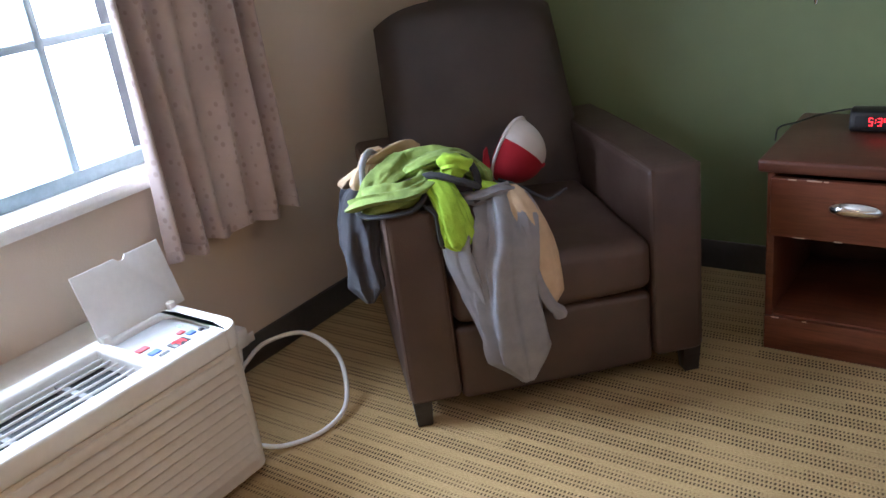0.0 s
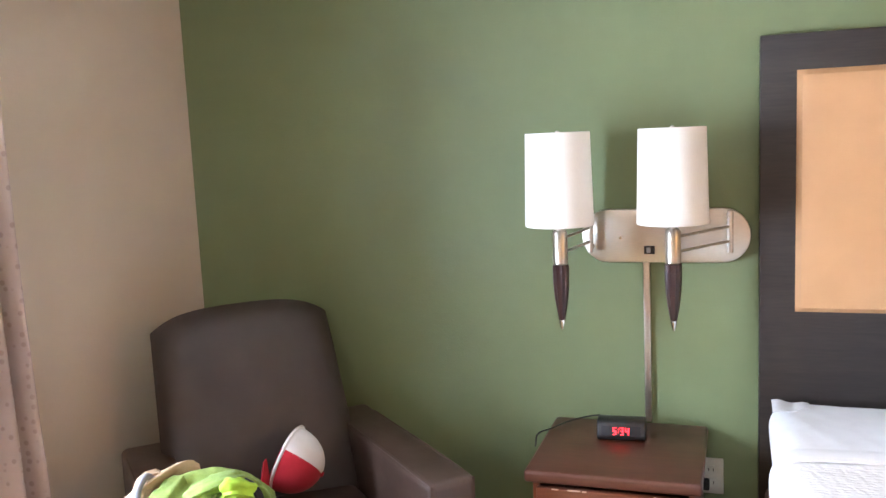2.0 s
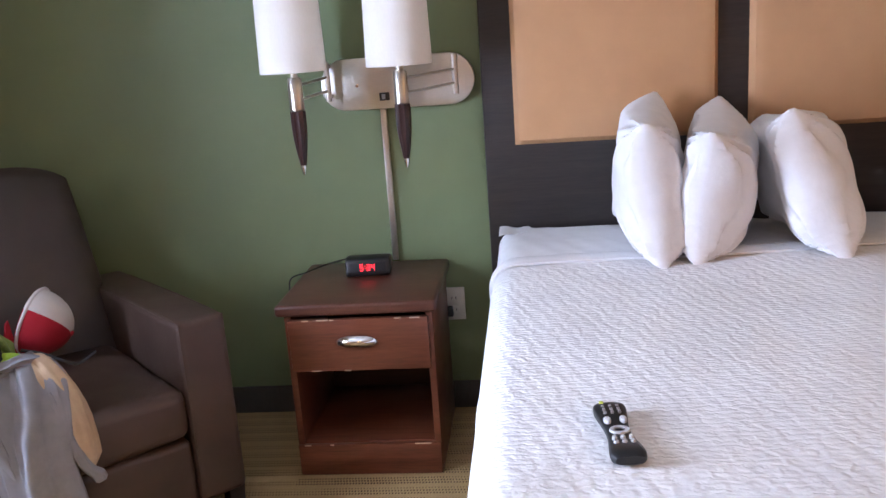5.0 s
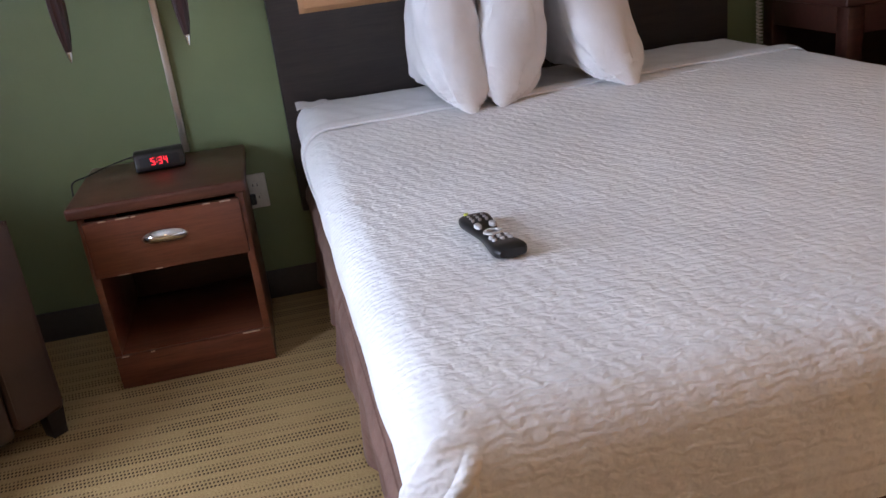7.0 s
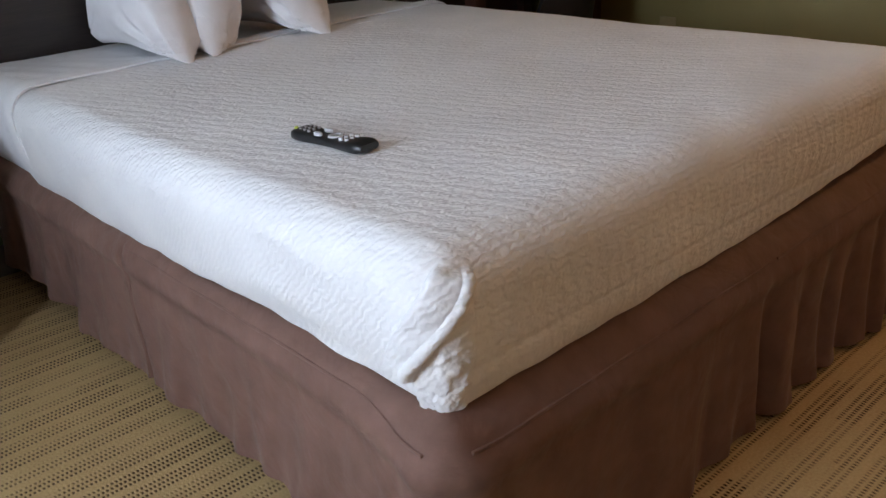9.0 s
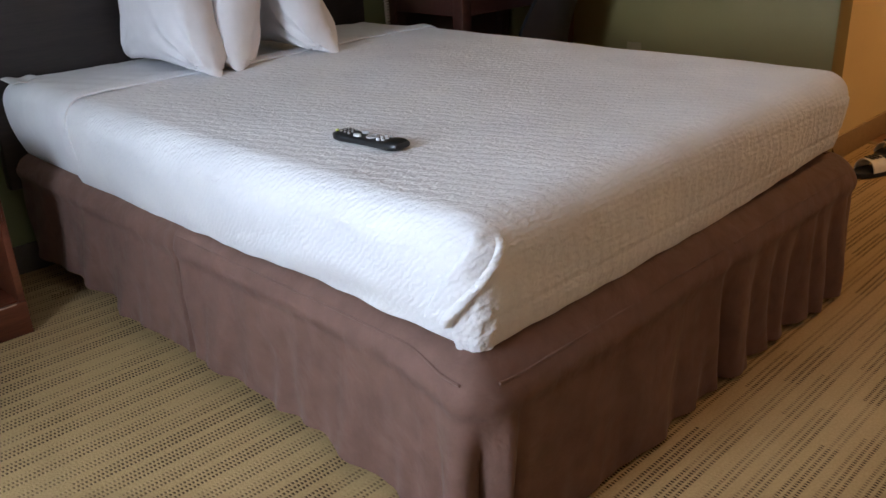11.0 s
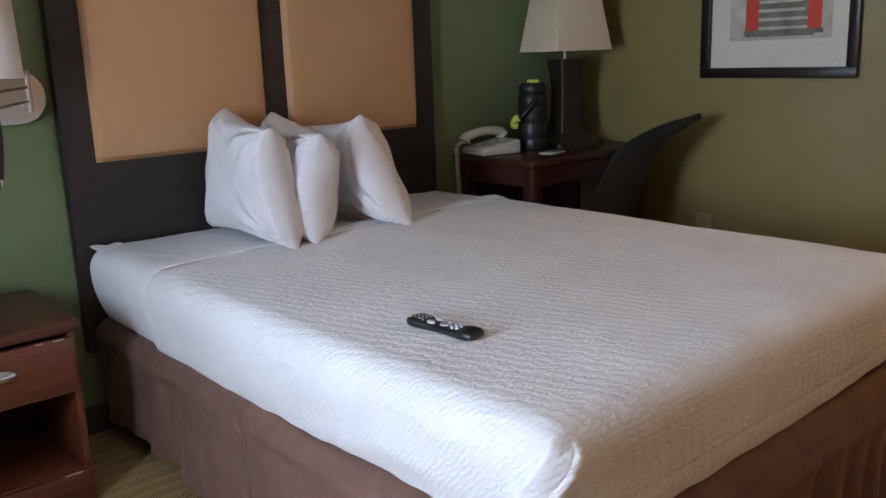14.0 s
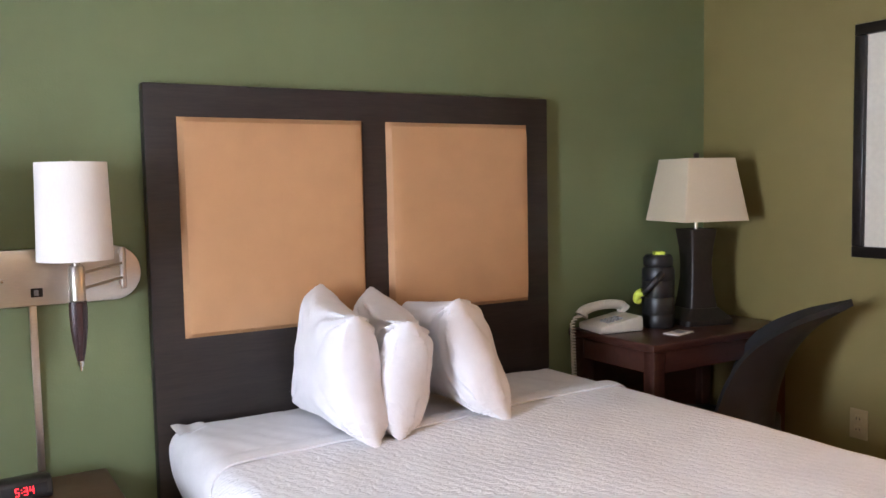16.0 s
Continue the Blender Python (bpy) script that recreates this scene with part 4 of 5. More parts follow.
def lamp_head(x, y, px):
    """One shade on its stem with the two bars that hold it to the plate; px is where they hinge."""
    sh = lathe([(0.097, 1.205), (0.099, 1.207), (0.0925, 1.472), (0.0905, 1.472), (0.0955, 1.207), (0.097, 1.205)], 56, x, y)
    shade = part("shade", sh, "shade", wl, "white fabric drum shade")
    for a in (0, 120, 240):
        c, s = math.cos(radians(a)), math.sin(radians(a))
        part("spider", tube([(x, y, 1.462), (x + 0.0905 * c, y + 0.0905 * s, 1.466)], 0.0022, 6, 1), "nickel", shade)
    part("finial", lathe([(0.0, 1.478), (0.006, 1.475), (0.006, 1.458), (0.0, 1.456)], 12, x, y), "nickel", shade)
    part("bulb", lathe([(0.0, 1.40), (0.024, 1.385), (0.032, 1.35), (0.024, 1.31), (0.014, 1.28), (0.014, 1.24)], 20, x, y), "shade", shade)
    part("stem", lathe([(0.011, 1.24), (0.011, 1.180)], 16, x, y), "nickel", wl)
    part("collar", lathe([(0.0, 1.190), (0.017, 1.190), (0.0215, 1.184), (0.0215, 1.094), (0.018, 1.090), (0.0, 1.090)], 28, x, y), "nickel", wl, "brushed nickel collar")
    fl = bmesh.new()
    seg, rows = 40, 14
    rings = []
    for i in range(rows + 1):
        s = i / rows
        z = 1.090 - 0.165 * s
        r = 0.0225 * (1 - 0.62 * s**1.5) + 0.003 * math.sin(math.pi * s)
        rings.append([fl.verts.new((x + r * (1 + 0.05 * math.cos(10 * a)) * math.cos(a), y + r * (1 + 0.05 * math.cos(10 * a)) * math.sin(a), z)) for a in (2 * math.pi * k / seg for k in range(seg))])
    for a, b in zip(rings, rings[1:]):
        for k in range(seg):
            fl.faces.new((a[k], a[(k + 1) % seg], b[(k + 1) % seg], b[k]))
    fl.faces.new(rings[0])
    fl.faces.new(rings[-1])
    part("handle", fl, "dark_handle", wl, "fluted dark wood handle")
    part("tip", lathe([(0.009, 0.926), (0.0092, 0.918), (0.005, 0.905), (0.003, 0.897), (0.0, 0.896)], 18, x, y), "chrome", wl)
    for z in (1.165, 1.122):
        part("swing_arm", tube([(x, y, z), (px, -0.062, z + 0.012)], 0.0045, 8, 1), "nickel", wl)
    part("hinge_post", lathe([(0.0, 1.226), (0.009, 1.224), (0.009, 1.100), (0.0, 1.098)], 16, px, -0.062), "nickel", wl)
    for z in (1.21, 1.115):
        part("hinge_bracket", box(px - 0.008, px + 0.008, -0.062, -0.028, z - 0.006, z + 0.006, 0.002), "nickel", wl)


lamp_head(-0.548, -0.245, -0.490)
lamp_head(-0.232, -0.220, -0.080)


def outlet(m, label, finish="phone"):
    ob = thing("wall_outlet", label, "outlet", m)
    part("cover_plate", box(-0.037, 0.037, -0.007, 0.0, -0.058, 0.058, 0.003), finish, ob)
    for z in (-0.021, 0.021):
        soc = part("socket", extruded(round_rect(-0.016, 0.016, z - 0.014, z + 0.014, 0.010), -0.0095, -0.006, 0.001, "y"), finish, ob)
        for x in (-0.007, 0.007):
            part("slot", box(x - 0.0013, x + 0.0013, -0.0102, -0.009, z - 0.004, z + 0.005, 0), "sole", soc)
    return ob


o1 = outlet(pose(-0.138, 0, 0.385), "ivory double wall outlet beside the nightstand")
part("plug", box(-0.03, -0.004, -0.032, -0.009, -0.04, -0.005, 0.005), "black_plastic", o1, "black plug in the socket")
outlet(pose(EX, -0.785, 0.435, 0, 0, -90), "tan double wall outlet on the khaki wall", "outlet_tan")

# ---- armchair, with its own axes: x to its sitter's left, y to its back ----
ac = thing("armchair", "dark brown leatherette recliner armchair in the corner", "armchair", pose(-0.985, -0.935, 0, 0, 0, 45))


def arm(x0, x1):
    one = box(x0, x1, 0.0, 0.80, 0.07, 0.585, 0.020, 4)
    for v in one.verts:
        if v.co.z > 0.3:
            v.co.z += 0.012 - 0.03 * max(0.0, v.co.y - 0.3)
    return one


def soft_box(x0, x1, y0, y1, z0, z1, r, crown, seed):
    """A stuffed block with rounded edges and a crowned top and front."""
    one = box(x0, x1, y0, y1, z0, z1, r, 5)
    bmesh.ops.subdivide_edges(one, edges=[e for e in one.edges if e.calc_length() > 0.12], cuts=9, use_grid_fill=True)
    for v in one.verts:
        a, b = 2 * (v.co.x - x0) / (x1 - x0) - 1, 2 * (v.co.y - y0) / (y1 - y0) - 1
        if v.co.z > (z0 + z1) / 2:
            v.co.z += crown * (1 - a * a) * (1 - b * b * 0.6) + 0.006 * noise.noise(Vector((a * 2, b * 2, seed)))
        if v.co.y < (y0 + y1) / 2:
            v.co.y -= crown * 0.5 * (1 - a * a)
    return one


for x0, x1 in ((-0.400, -0.262), (0.262, 0.400)):
    am = part("armrest", arm(x0, x1), "armchair", ac)
    for x in (x0 + 0.008, x1 - 0.008):
        part("piping", tube([(x, 0.007, 0.10), (x, 0.007, 0.55), (x, 0.010, 0.582), (x, 0.04, 0.590), (x, 0.3, 0.589), (x, 0.70, 0.578)], 0.0035, 8, 6), "armchair", am)
part("seat_cushion", soft_box(-0.262, 0.262, -0.005, 0.62, 0.275, 0.415, 0.035, 0.025, 2), "armchair", ac, "dark brown seat cushion")
part("front_panel", soft_box(-0.262, 0.262, 0.012, 0.10, 0.055, 0.262, 0.018, 0.012, 6), "armchair", ac)
part("seat_base", box(-0.262, 0.262, 0.10, 0.80, 0.10, 0.27, 0.01), "armchair_back", ac)


def back_rest():
    def f(sgn):
        def g(u, v):
            a, b = 2 * u - 1, v
            half = 0.308 - 0.026 * b
            top = 0.965 - 0.05 * abs(a) ** 4 + 0.012 * (1 - a * a)
            z = 0.36 + (top - 0.36) * b
            round_off = (1 - abs(a) ** 8) ** 0.5 * (1 - b**14) ** 0.5
            mid = 0.585 + 0.24 * b
            y = mid + sgn * (0.075 * round_off + 0.02 * (1 - a * a) * math.sin(math.pi * b) * (sgn < 0)) + 0.006 * noise.noise(Vector((a * 2, b * 3, sgn)))
            return (a * half, y, z)

        return g

    one = sheet_grid(f(-1), 40, 40)
    sheet_grid(f(1), 40, 40, bm=one)
    bmesh.ops.remove_doubles(one, verts=one.verts, dist=0.003)
    return one


br = part("backrest", back_rest(), "armchair_back", ac, "tall padded backrest")
for s in (-1, 1):
    part("piping", tube([(s * 0.298, 0.605, 0.42), (s * 0.284, 0.70, 0.66), (s * 0.272, 0.795, 0.88), (s * 0.25, 0.815, 0.925)], 0.0045, 8, 6), "armchair_back", br)
for x, y in ((-0.37, 0.035), (0.37, 0.035), (-0.37, 0.76), (0.37, 0.76)):
    leg = extruded([(x - 0.026, y - 0.026), (x + 0.026, y - 0.026), (x + 0.026, y + 0.026), (x - 0.026, y + 0.026)], 0.0, 0.085, 0.004)
    for v in leg.verts:
        k = 0.78 + 0.22 * v.co.z / 0.085
        v.co.x, v.co.y = x + (v.co.x - x) * k, y + (v.co.y - y) * k
    part("leg", leg, "espresso", ac, "tapered black wooden foot")

# ---- clothes heaped on the armchair ----
CH = pose(-0.985, -0.935, 0, 0, 0, 45)


def cloth_roll(points, radius, flat, seed, folds=4, depth=0.22, bm=None):
    """A gathered length of cloth along a path: flattened, with folds that run along it and twist."""
    one = bmesh.new()
    path = smooth_path(points, 14)
    seg, rings, up = 72, [], Vector((0, 0, 1))
    last = len(path) - 1
    for i, c in enumerate(path):
        t = i / last
        d = (path[min(i + 1, last)] - path[max(i - 1, 0)]).normalized()
        if i == 0:
            side = d.cross(up) if abs(d.z) < 0.9 else d.cross(Vector((0, 1, 0)))
        side = (side - d * side.dot(d)).normalized()
        top = side.cross(d)
        r = radius(t) if callable(radius) else radius
        r *= min(1.0, 0.25 + 6 * t, 0.25 + 6 * (1 - t)) * (1 + 0.14 * noise.noise(Vector((t * 4, seed, 1))))
        ring = []
        for k in range(seg):
            a = 2 * math.pi * k / seg
            wander = 1.8 * noise.noise(Vector((math.cos(a), math.sin(a), t * 2.5 + seed))) + 1.6 * t
            fold = math.sin(folds * a + seed + wander)
            ridge = 1 - 2 * abs(math.sin(0.5 * ((folds + 3) * a + 2 * seed - 1.7 * wander)))
            k_r = 1 + depth * fold + 0.45 * depth * ridge + 0.10 * noise.noise(Vector((math.cos(a) * 3, math.sin(a) * 3, t * 9 + seed)))
            ring.append(one.verts.new(c + r * k_r * (math.cos(a) * side + flat * math.sin(a) * top)))
        rings.append(ring)
    for a, b in zip(rings, rings[1:]):
        for k in range(seg):
            one.faces.new((a[k], a[(k + 1) % seg], b[(k + 1) % seg], b[k]))
    one.faces.new(rings[0])
    one.faces.new(rings[-1])
    return joined(bm, one)


vest = thing("safety_vest", "crumpled lime green safety shirt with dark edging", "shirt", CH)
part("vest_body", cloth_roll([(-0.37, 0.21, 0.632), (-0.31, 0.17, 0.662), (-0.23, 0.155, 0.668), (-0.155, 0.13, 0.640), (-0.115, 0.09, 0.590)], lambda t: 0.048 - 0.010 * t, 0.66, 2.0, 4, 0.26), "lime", vest)
part("vest_shoulder", cloth_roll([(-0.435, 0.10, 0.600), (-0.400, 0.045, 0.628), (-0.335, 0.035, 0.632), (-0.285, 0.065, 0.640), (-0.245, 0.12, 0.655)], lambda t: 0.050 - 0.012 * t, 0.60, 7.0, 4, 0.26), "lime", vest)
part("vest_fold", cloth_roll([(-0.30, 0.19, 0.680), (-0.35, 0.13, 0.668), (-0.40, 0.10, 0.642), (-0.43, 0.045, 0.600)], 0.038, 0.55, 3.3, 3), "lime", vest)
part("vest_fold", cloth_roll([(-0.33, 0.12, 0.655), (-0.26, 0.10, 0.682), (-0.19, 0.12, 0.680), (-0.13, 0.11, 0.640)], 0.030, 0.6, 5.7, 3), "lime", vest)
part("vest_sleeve", cloth_roll([(-0.265, 0.085, 0.655), (-0.252, 0.025, 0.640), (-0.240, -0.022, 0.600), (-0.232, -0.034, 0.545), (-0.226, -0.034, 0.492)], lambda t: 0.030 + 0.016 * t, 0.42, 3.0, 3, 0.16), "lime_bright", vest, "bright lime sleeve hanging over the arm")
part("vest_knot", cloth_roll([(-0.235, 0.075, 0.668), (-0.205, 0.058, 0.680), (-0.175, 0.062, 0.660)], 0.034, 0.75, 4.0, 3, 0.2), "lime_bright", vest)
part("vest_knot", cloth_roll([(-0.165, 0.055, 0.612), (-0.130, 0.030, 0.612), (-0.100, 0.035, 0.592)], 0.021, 0.7, 9.0, 3, 0.2), "lime_bright", vest)
for line, r in (
    ([(-0.455, 0.09, 0.592), (-0.435, 0.020, 0.598), (-0.385, -0.012, 0.602), (-0.325, -0.010, 0.605), (-0.285, 0.025, 0.630), (-0.270, 0.065, 0.662)], 0.009),
    ([(-0.285, 0.050, 0.668), (-0.245, 0.032, 0.662), (-0.190, 0.018, 0.640), (-0.150, 0.030, 0.618)], 0.014),
    ([(-0.180, 0.085, 0.690), (-0.160, 0.050, 0.660), (-0.158, 0.025, 0.615), (-0.175, 0.005, 0.590)], 0.010),
    ([(-0.300, 0.000, 0.610), (-0.275, -0.025, 0.590), (-0.272, -0.034, 0.540), (-0.268, -0.036, 0.505)], 0.009),
):
    part("vest_edging", cloth_roll(line, r, 0.55, 1.0 + r * 100, 2, 0.1), "dark_cloth", vest, "charcoal edging")

pants = thing("grey_sweatpants", "grey sweatpants hanging down the front of the armchair", "trousers", CH)
part("pants_leg", cloth_roll([(-0.115, 0.075, 0.580), (-0.105, 0.010, 0.572), (-0.112, -0.042, 0.500), (-0.125, -0.050, 0.380), (-0.112, -0.052, 0.240), (-0.098, -0.052, 0.115)], lambda t: 0.044 + 0.030 * math.sin(math.pi * min(1.0, t * 0.85)), 0.42, 1.2, 5, 0.20), "grey_cloth", pants)
part("pants_leg", cloth_roll([(-0.220, -0.005, 0.545), (-0.238, -0.030, 0.490), (-0.215, -0.036, 0.380), (-0.190, -0.036, 0.270), (-0.172, -0.036, 0.165)], lambda t: 0.040 - 0.026 * t, 0.32, 5.4, 3, 0.2), "grey_cloth", pants)
part("waistband", cloth_roll([(-0.205, 0.065, 0.590), (-0.160, 0.030, 0.596), (-0.110, 0.035, 0.600), (-0.065, 0.060, 0.588)], 0.026, 0.7, 6.0, 3), "grey_cloth", pants)

shorts = thing("tan_shorts", "tan cloth with grey lining over the seat cushion", "shorts", CH @ Matrix.Translation((-0.028, 0, 0.01)))
part("shorts_cloth", cloth_roll([(-0.070, 0.080, 0.590), (-0.045, 0.010, 0.578), (-0.018, -0.036, 0.510), (0.000, -0.044, 0.430), (0.008, -0.046, 0.350), (0.012, -0.046, 0.300)], lambda t: 0.024 + 0.020 * math.sin(math.pi * min(1.0, t * 0.8)), 0.34, 2.6, 3, 0.16), "tan_cloth", shorts)
part("shorts_lining", cloth_roll([(-0.055, -0.060, 0.530), (-0.040, -0.066, 0.430), (-0.010, -0.064, 0.330), (0.020, -0.058, 0.285), (0.022, -0.052, 0.262)], lambda t: 0.010 + 0.010 * t, 0.6, 4.1, 2, 0.1), "grey_cloth", shorts, "grey lining edge")
part("drawstring", tube([(-0.07, 0.075, 0.605), (-0.03, 0.05, 0.590), (0.02, 0.02, 0.560), (0.045, 0.03, 0.548), (0.095, 0.06, 0.556)], 0.0042, 8, 8), "dark_cloth", shorts, "dark drawstring")

jack = thing("grey_jacket", "charcoal and tan garment hanging outside the armrest", "jacket", CH)
part("jacket_fold", cloth_roll([(-0.455, 0.27, 0.600), (-0.425, 0.20, 0.640), (-0.375, 0.20, 0.668), (-0.315, 0.235, 0.672), (-0.265, 0.26, 0.640)], 0.042, 0.6, 13.0, 3), "tan_cloth", jack, "tan collar part")
part("jacket_roll", cloth_roll([(-0.445, 0.13, 0.620), (-0.420, 0.155, 0.665), (-0.395, 0.19, 0.690), (-0.350, 0.215, 0.690)], 0.022, 0.8, 15.0, 3), "tan_cloth", jack)
part("jacket_cuff", tube([(-0.425, 0.115, 0.640), (-0.418, 0.135, 0.690), (-0.395, 0.165, 0.712), (-0.375, 0.185, 0.695)], 0.008, 10, 8), "grey_cloth", jack)
part("jacket_body", cloth_roll([(-0.385, 0.17, 0.615), (-0.440, 0.15, 0.600), (-0.462, 0.12, 0.530), (-0.462, 0.10, 0.440), (-0.458, 0.09, 0.345)], lambda t: 0.052 + 0.014 * math.sin(math.pi * t), 0.5, 8.2, 3), "slate_cloth", jack, "charcoal body hanging down")
part("jacket_sleeve", cloth_roll([(-0.40, 0.28, 0.605), (-0.452, 0.27, 0.580), (-0.468, 0.24, 0.490), (-0.462, 0.22, 0.430)], 0.046, 0.5, 17.0, 3), "dark_cloth", jack)

CAP_AXIS = Vector((0.80, 0.10, -0.36)).normalized()
CAP_X = (Vector((0, -0.75, -1)) - CAP_AXIS * CAP_AXIS.dot(Vector((0, -0.75, -1)))).normalized()
CAP_TURN = Matrix((CAP_X, CAP_AXIS.cross(CAP_X), CAP_AXIS)).transposed().to_4x4()
cap = thing("baseball_cap", "red and white baseball cap lying on the armchair seat", "cap", Matrix.Translation((-1.305, -0.585, 0.572)) @ CAP_TURN @ Matrix.Scale(1.18, 4))


def cap_panel(a0, a1, r=0.088):
    def f(u, v):
        a = radians(a0 + (a1 - a0) * u)
        e = radians(88 * v)
        k = 1 + 0.02 * math.cos(3 * a)
        return (r * k * math.cos(a) * math.cos(e) * 0.92, r * k * math.sin(a) * math.cos(e) * 1.05, 0.100 * math.sin(e) ** 0.9)

    return sheet_grid(f, 16, 16, 0.003)


for k in range(6):
    part("crown_panel", cap_panel(60 * k - 30, 60 * k + 30), "red_cloth" if k in (0, 1, 5) else "white_cloth", cap, "red panel" if k in (0, 1, 5) else "white panel")
part("brim", sheet_grid(lambda u, v: ((0.078 + 0.075 * v * math.cos(radians(70 * (2 * u - 1)))) * math.cos(radians(62 * (2 * u - 1))), 0.092 * math.sin(radians(62 * (2 * u - 1))) * (1 + 0.05 * v), 0.004 - 0.028 * (2 * u - 1) ** 2), 28, 10, 0.004), "red_cloth", cap, "curved red brim")
part("top_button", lathe([(0.0, 0.106), (0.006, 0.104), (0.007, 0.098)], 12), "red_cloth", cap)
part("sweatband", tube([(0.082 * math.cos(radians(a)), 0.092 * math.sin(radians(a)), 0.006) for a in range(0, 361, 20)], 0.004, 8, 2), "white_cloth", cap)

# ---- air conditioner under the window ----
acu = thing("air_conditioner", "white through-wall air conditioner with its lid open", "air conditioner")
AX0, AX1, AY0, AY1, AZ = -1.770, -1.505, -2.54, -1.497, 0.420
case = extruded(round_rect(AX0, AX1, AY0, AY1, 0.045, 8), 0.03, AZ - 0.055, 0.0)
part("case", case, "ac_beige", acu, "beige ribbed plastic front")
part("sleeve", box(WX + 0.002, AX0 + 0.01, AY0 + 0.02, AY1 - 0.03, 0.02, AZ - 0.025, 0.008), "ac_beige", acu)
rim = bmesh.new()
GY1, GX0, GX1 = -1.735, AX0 + 0.045, AX1 - 0.045
PY0 = -1.700
box(AX0 - 0.004, GX0, AY0, AY1 - 0.045, AZ - 0.055, AZ, 0.010, 3, rim)
box(GX1, AX1 + 0.004, AY0, AY1 - 0.045, AZ - 0.055, AZ, 0.010, 3, rim)
box(GX0 - 0.012, GX1 + 0.012, GY1, PY0, AZ - 0.055, AZ - 0.0015, 0.008, 3, rim)
part("top_rim", rim, "ac_white", acu, "white plastic top rim")
corner = [(AX0 - 0.004, AY1 - 0.05)] + [(AX0 + 0.046 - 0.05 * math.cos(radians(a)), AY1 - 0.046 + 0.05 * math.sin(radians(a))) for a in range(0, 91, 10)]
corner += [(AX1 - 0.046 + 0.05 * math.sin(radians(a)), AY1 - 0.046 + 0.05 * math.cos(radians(a))) for a in range(0, 91, 10)] + [(AX1 + 0.004, AY1 - 0.05)]
inner = [(GX1, AY1 - 0.055), (GX1 - 0.02, AY1 - 0.036), (GX0 + 0.02, AY1 - 0.036), (GX0, AY1 - 0.055)]
part("top_corner", extruded(corner + inner, AZ - 0.055, AZ - 0.0008, 0.006), "ac_white", acu)
part("control_panel", box(GX0 - 0.008, GX1 + 0.008, PY0 - 0.005, AY1 - 0.028, AZ - 0.064, AZ - 0.014, 0.002), "ac_panel", acu)
cp = AZ - 0.0135
part("display", box(-1.600, -1.565, -1.640, -1.594, cp - 0.002, cp + 0.0015, 0.001), "black_plastic", acu)
part("digits", seven_segment("74", 0.022, pose(-1.571, -1.631, cp + 0.0022, -90, 0, 90)), "glow_red", acu, "red glowing digits 74")
for x, y, sx, sy, mt in ((-1.640, -1.677, 0.010, 0.016, "red_btn"), (-1.600, -1.673, 0.010, 0.014, "blue_btn"), (-1.568, -1.666, 0.010, 0.013, "black_plastic"), (-1.620, -1.582, 0.008, 0.009, "red_btn"), (-1.595, -1.572, 0.009, 0.010, "blue_btn"), (-1.585, -1.550, 0.006, 0.006, "black_plastic")):
    part("button", box(x - sx, x + sx, y - sy, y + sy, cp - 0.002, cp + 0.003, 0.002), mt, acu)
part("status_led", box(-1.653, -1.648, -1.565, -1.561, cp - 0.002, cp + 0.002, 0), "glow_green", acu)
# shallow block; its dark colour stands in for the shade of a deep well
part("grille_well", box(GX0 - 0.01, GX1 + 0.01, AY0 + 0.045, GY1 + 0.01, AZ - 0.11, AZ - 0.046, 0), "ac_dark", acu)
for k in range(6):
    x = GX0 + 0.014 + k * (GX1 - GX0 - 0.028) / 5
    part("grille_slat", moved(box(-0.0020, 0.0020, AY0 + 0.045, GY1 + 0.004, -0.001, 0.005, 0.0012), pose(x, 0, AZ - 0.022, 0, -14)), "ac_white", acu)
for y in (-1.845, -2.02, -2.195, -2.37):
    part("grille_bar", box(GX0, GX1, y - 0.008, y + 0.008, AZ - 0.046, AZ - 0.030, 0.002), "grey_plastic", acu)
for k in range(11):
    z = 0.065 + k * 0.0265
    rib = extruded([(AX1 - 0.004, z), (AX1 + 0.012, z + 0.003), (AX1 + 0.002, z + 0.0225), (AX1 - 0.004, z + 0.0245)], AY0 + 0.05, AY1 - 0.045, 0.002, "y")
    part("louvre", rib, "ac_beige", acu)
lid = [(0.0, 0.0), (0.245, 0.0), (0.245, 0.168), (0.150, 0.168), (0.142, 0.158), (0.128, 0.158), (0.118, 0.168), (0.0, 0.168)]
part("lid", moved(extruded(lid, -0.003, 0.003, 0.0015, "y"), pose(AX0 + 0.028, -1.712, AZ - 0.004, 0, 0, 90) @ pose(0, 0, 0, -18)), "ac_white", acu, "open control lid")
for y in (-1.700, -1.512):
    part("hinge", box(AX0 + 0.015, AX0 + 0.042, y - 0.010, y + 0.010, AZ - 0.01, AZ + 0.014, 0.004), "ac_white", acu)
pc = thing("extension_cord", "white power cord looped between unit and wall plug", "cable")
part("cable", tube([(-1.58, AY1 + 0.0, 0.05), (-1.54, -1.43, 0.012), (-1.49, -1.33, 0.010), (-1.50, -1.22, 0.030), (-1.60, -1.12, 0.10), (-1.72, -1.12, 0.15), (-1.83, -1.18, 0.125), (-1.880, -1.225, 0.07), (-1.895, -1.230, 0.055), (-1.905, -1.215, 0.115)], 0.0065, 10, 10), "ac_white", pc)
part("plug", box(WX + 0.013, WX + 0.062, -1.235, -1.185, 0.11, 0.17, 0.008), "ac_white", pc)
part("plug_tag", box(WX + 0.03, WX + 0.035, -1.18, -1.145, 0.10, 0.13, 0.001), "ac_white", pc)

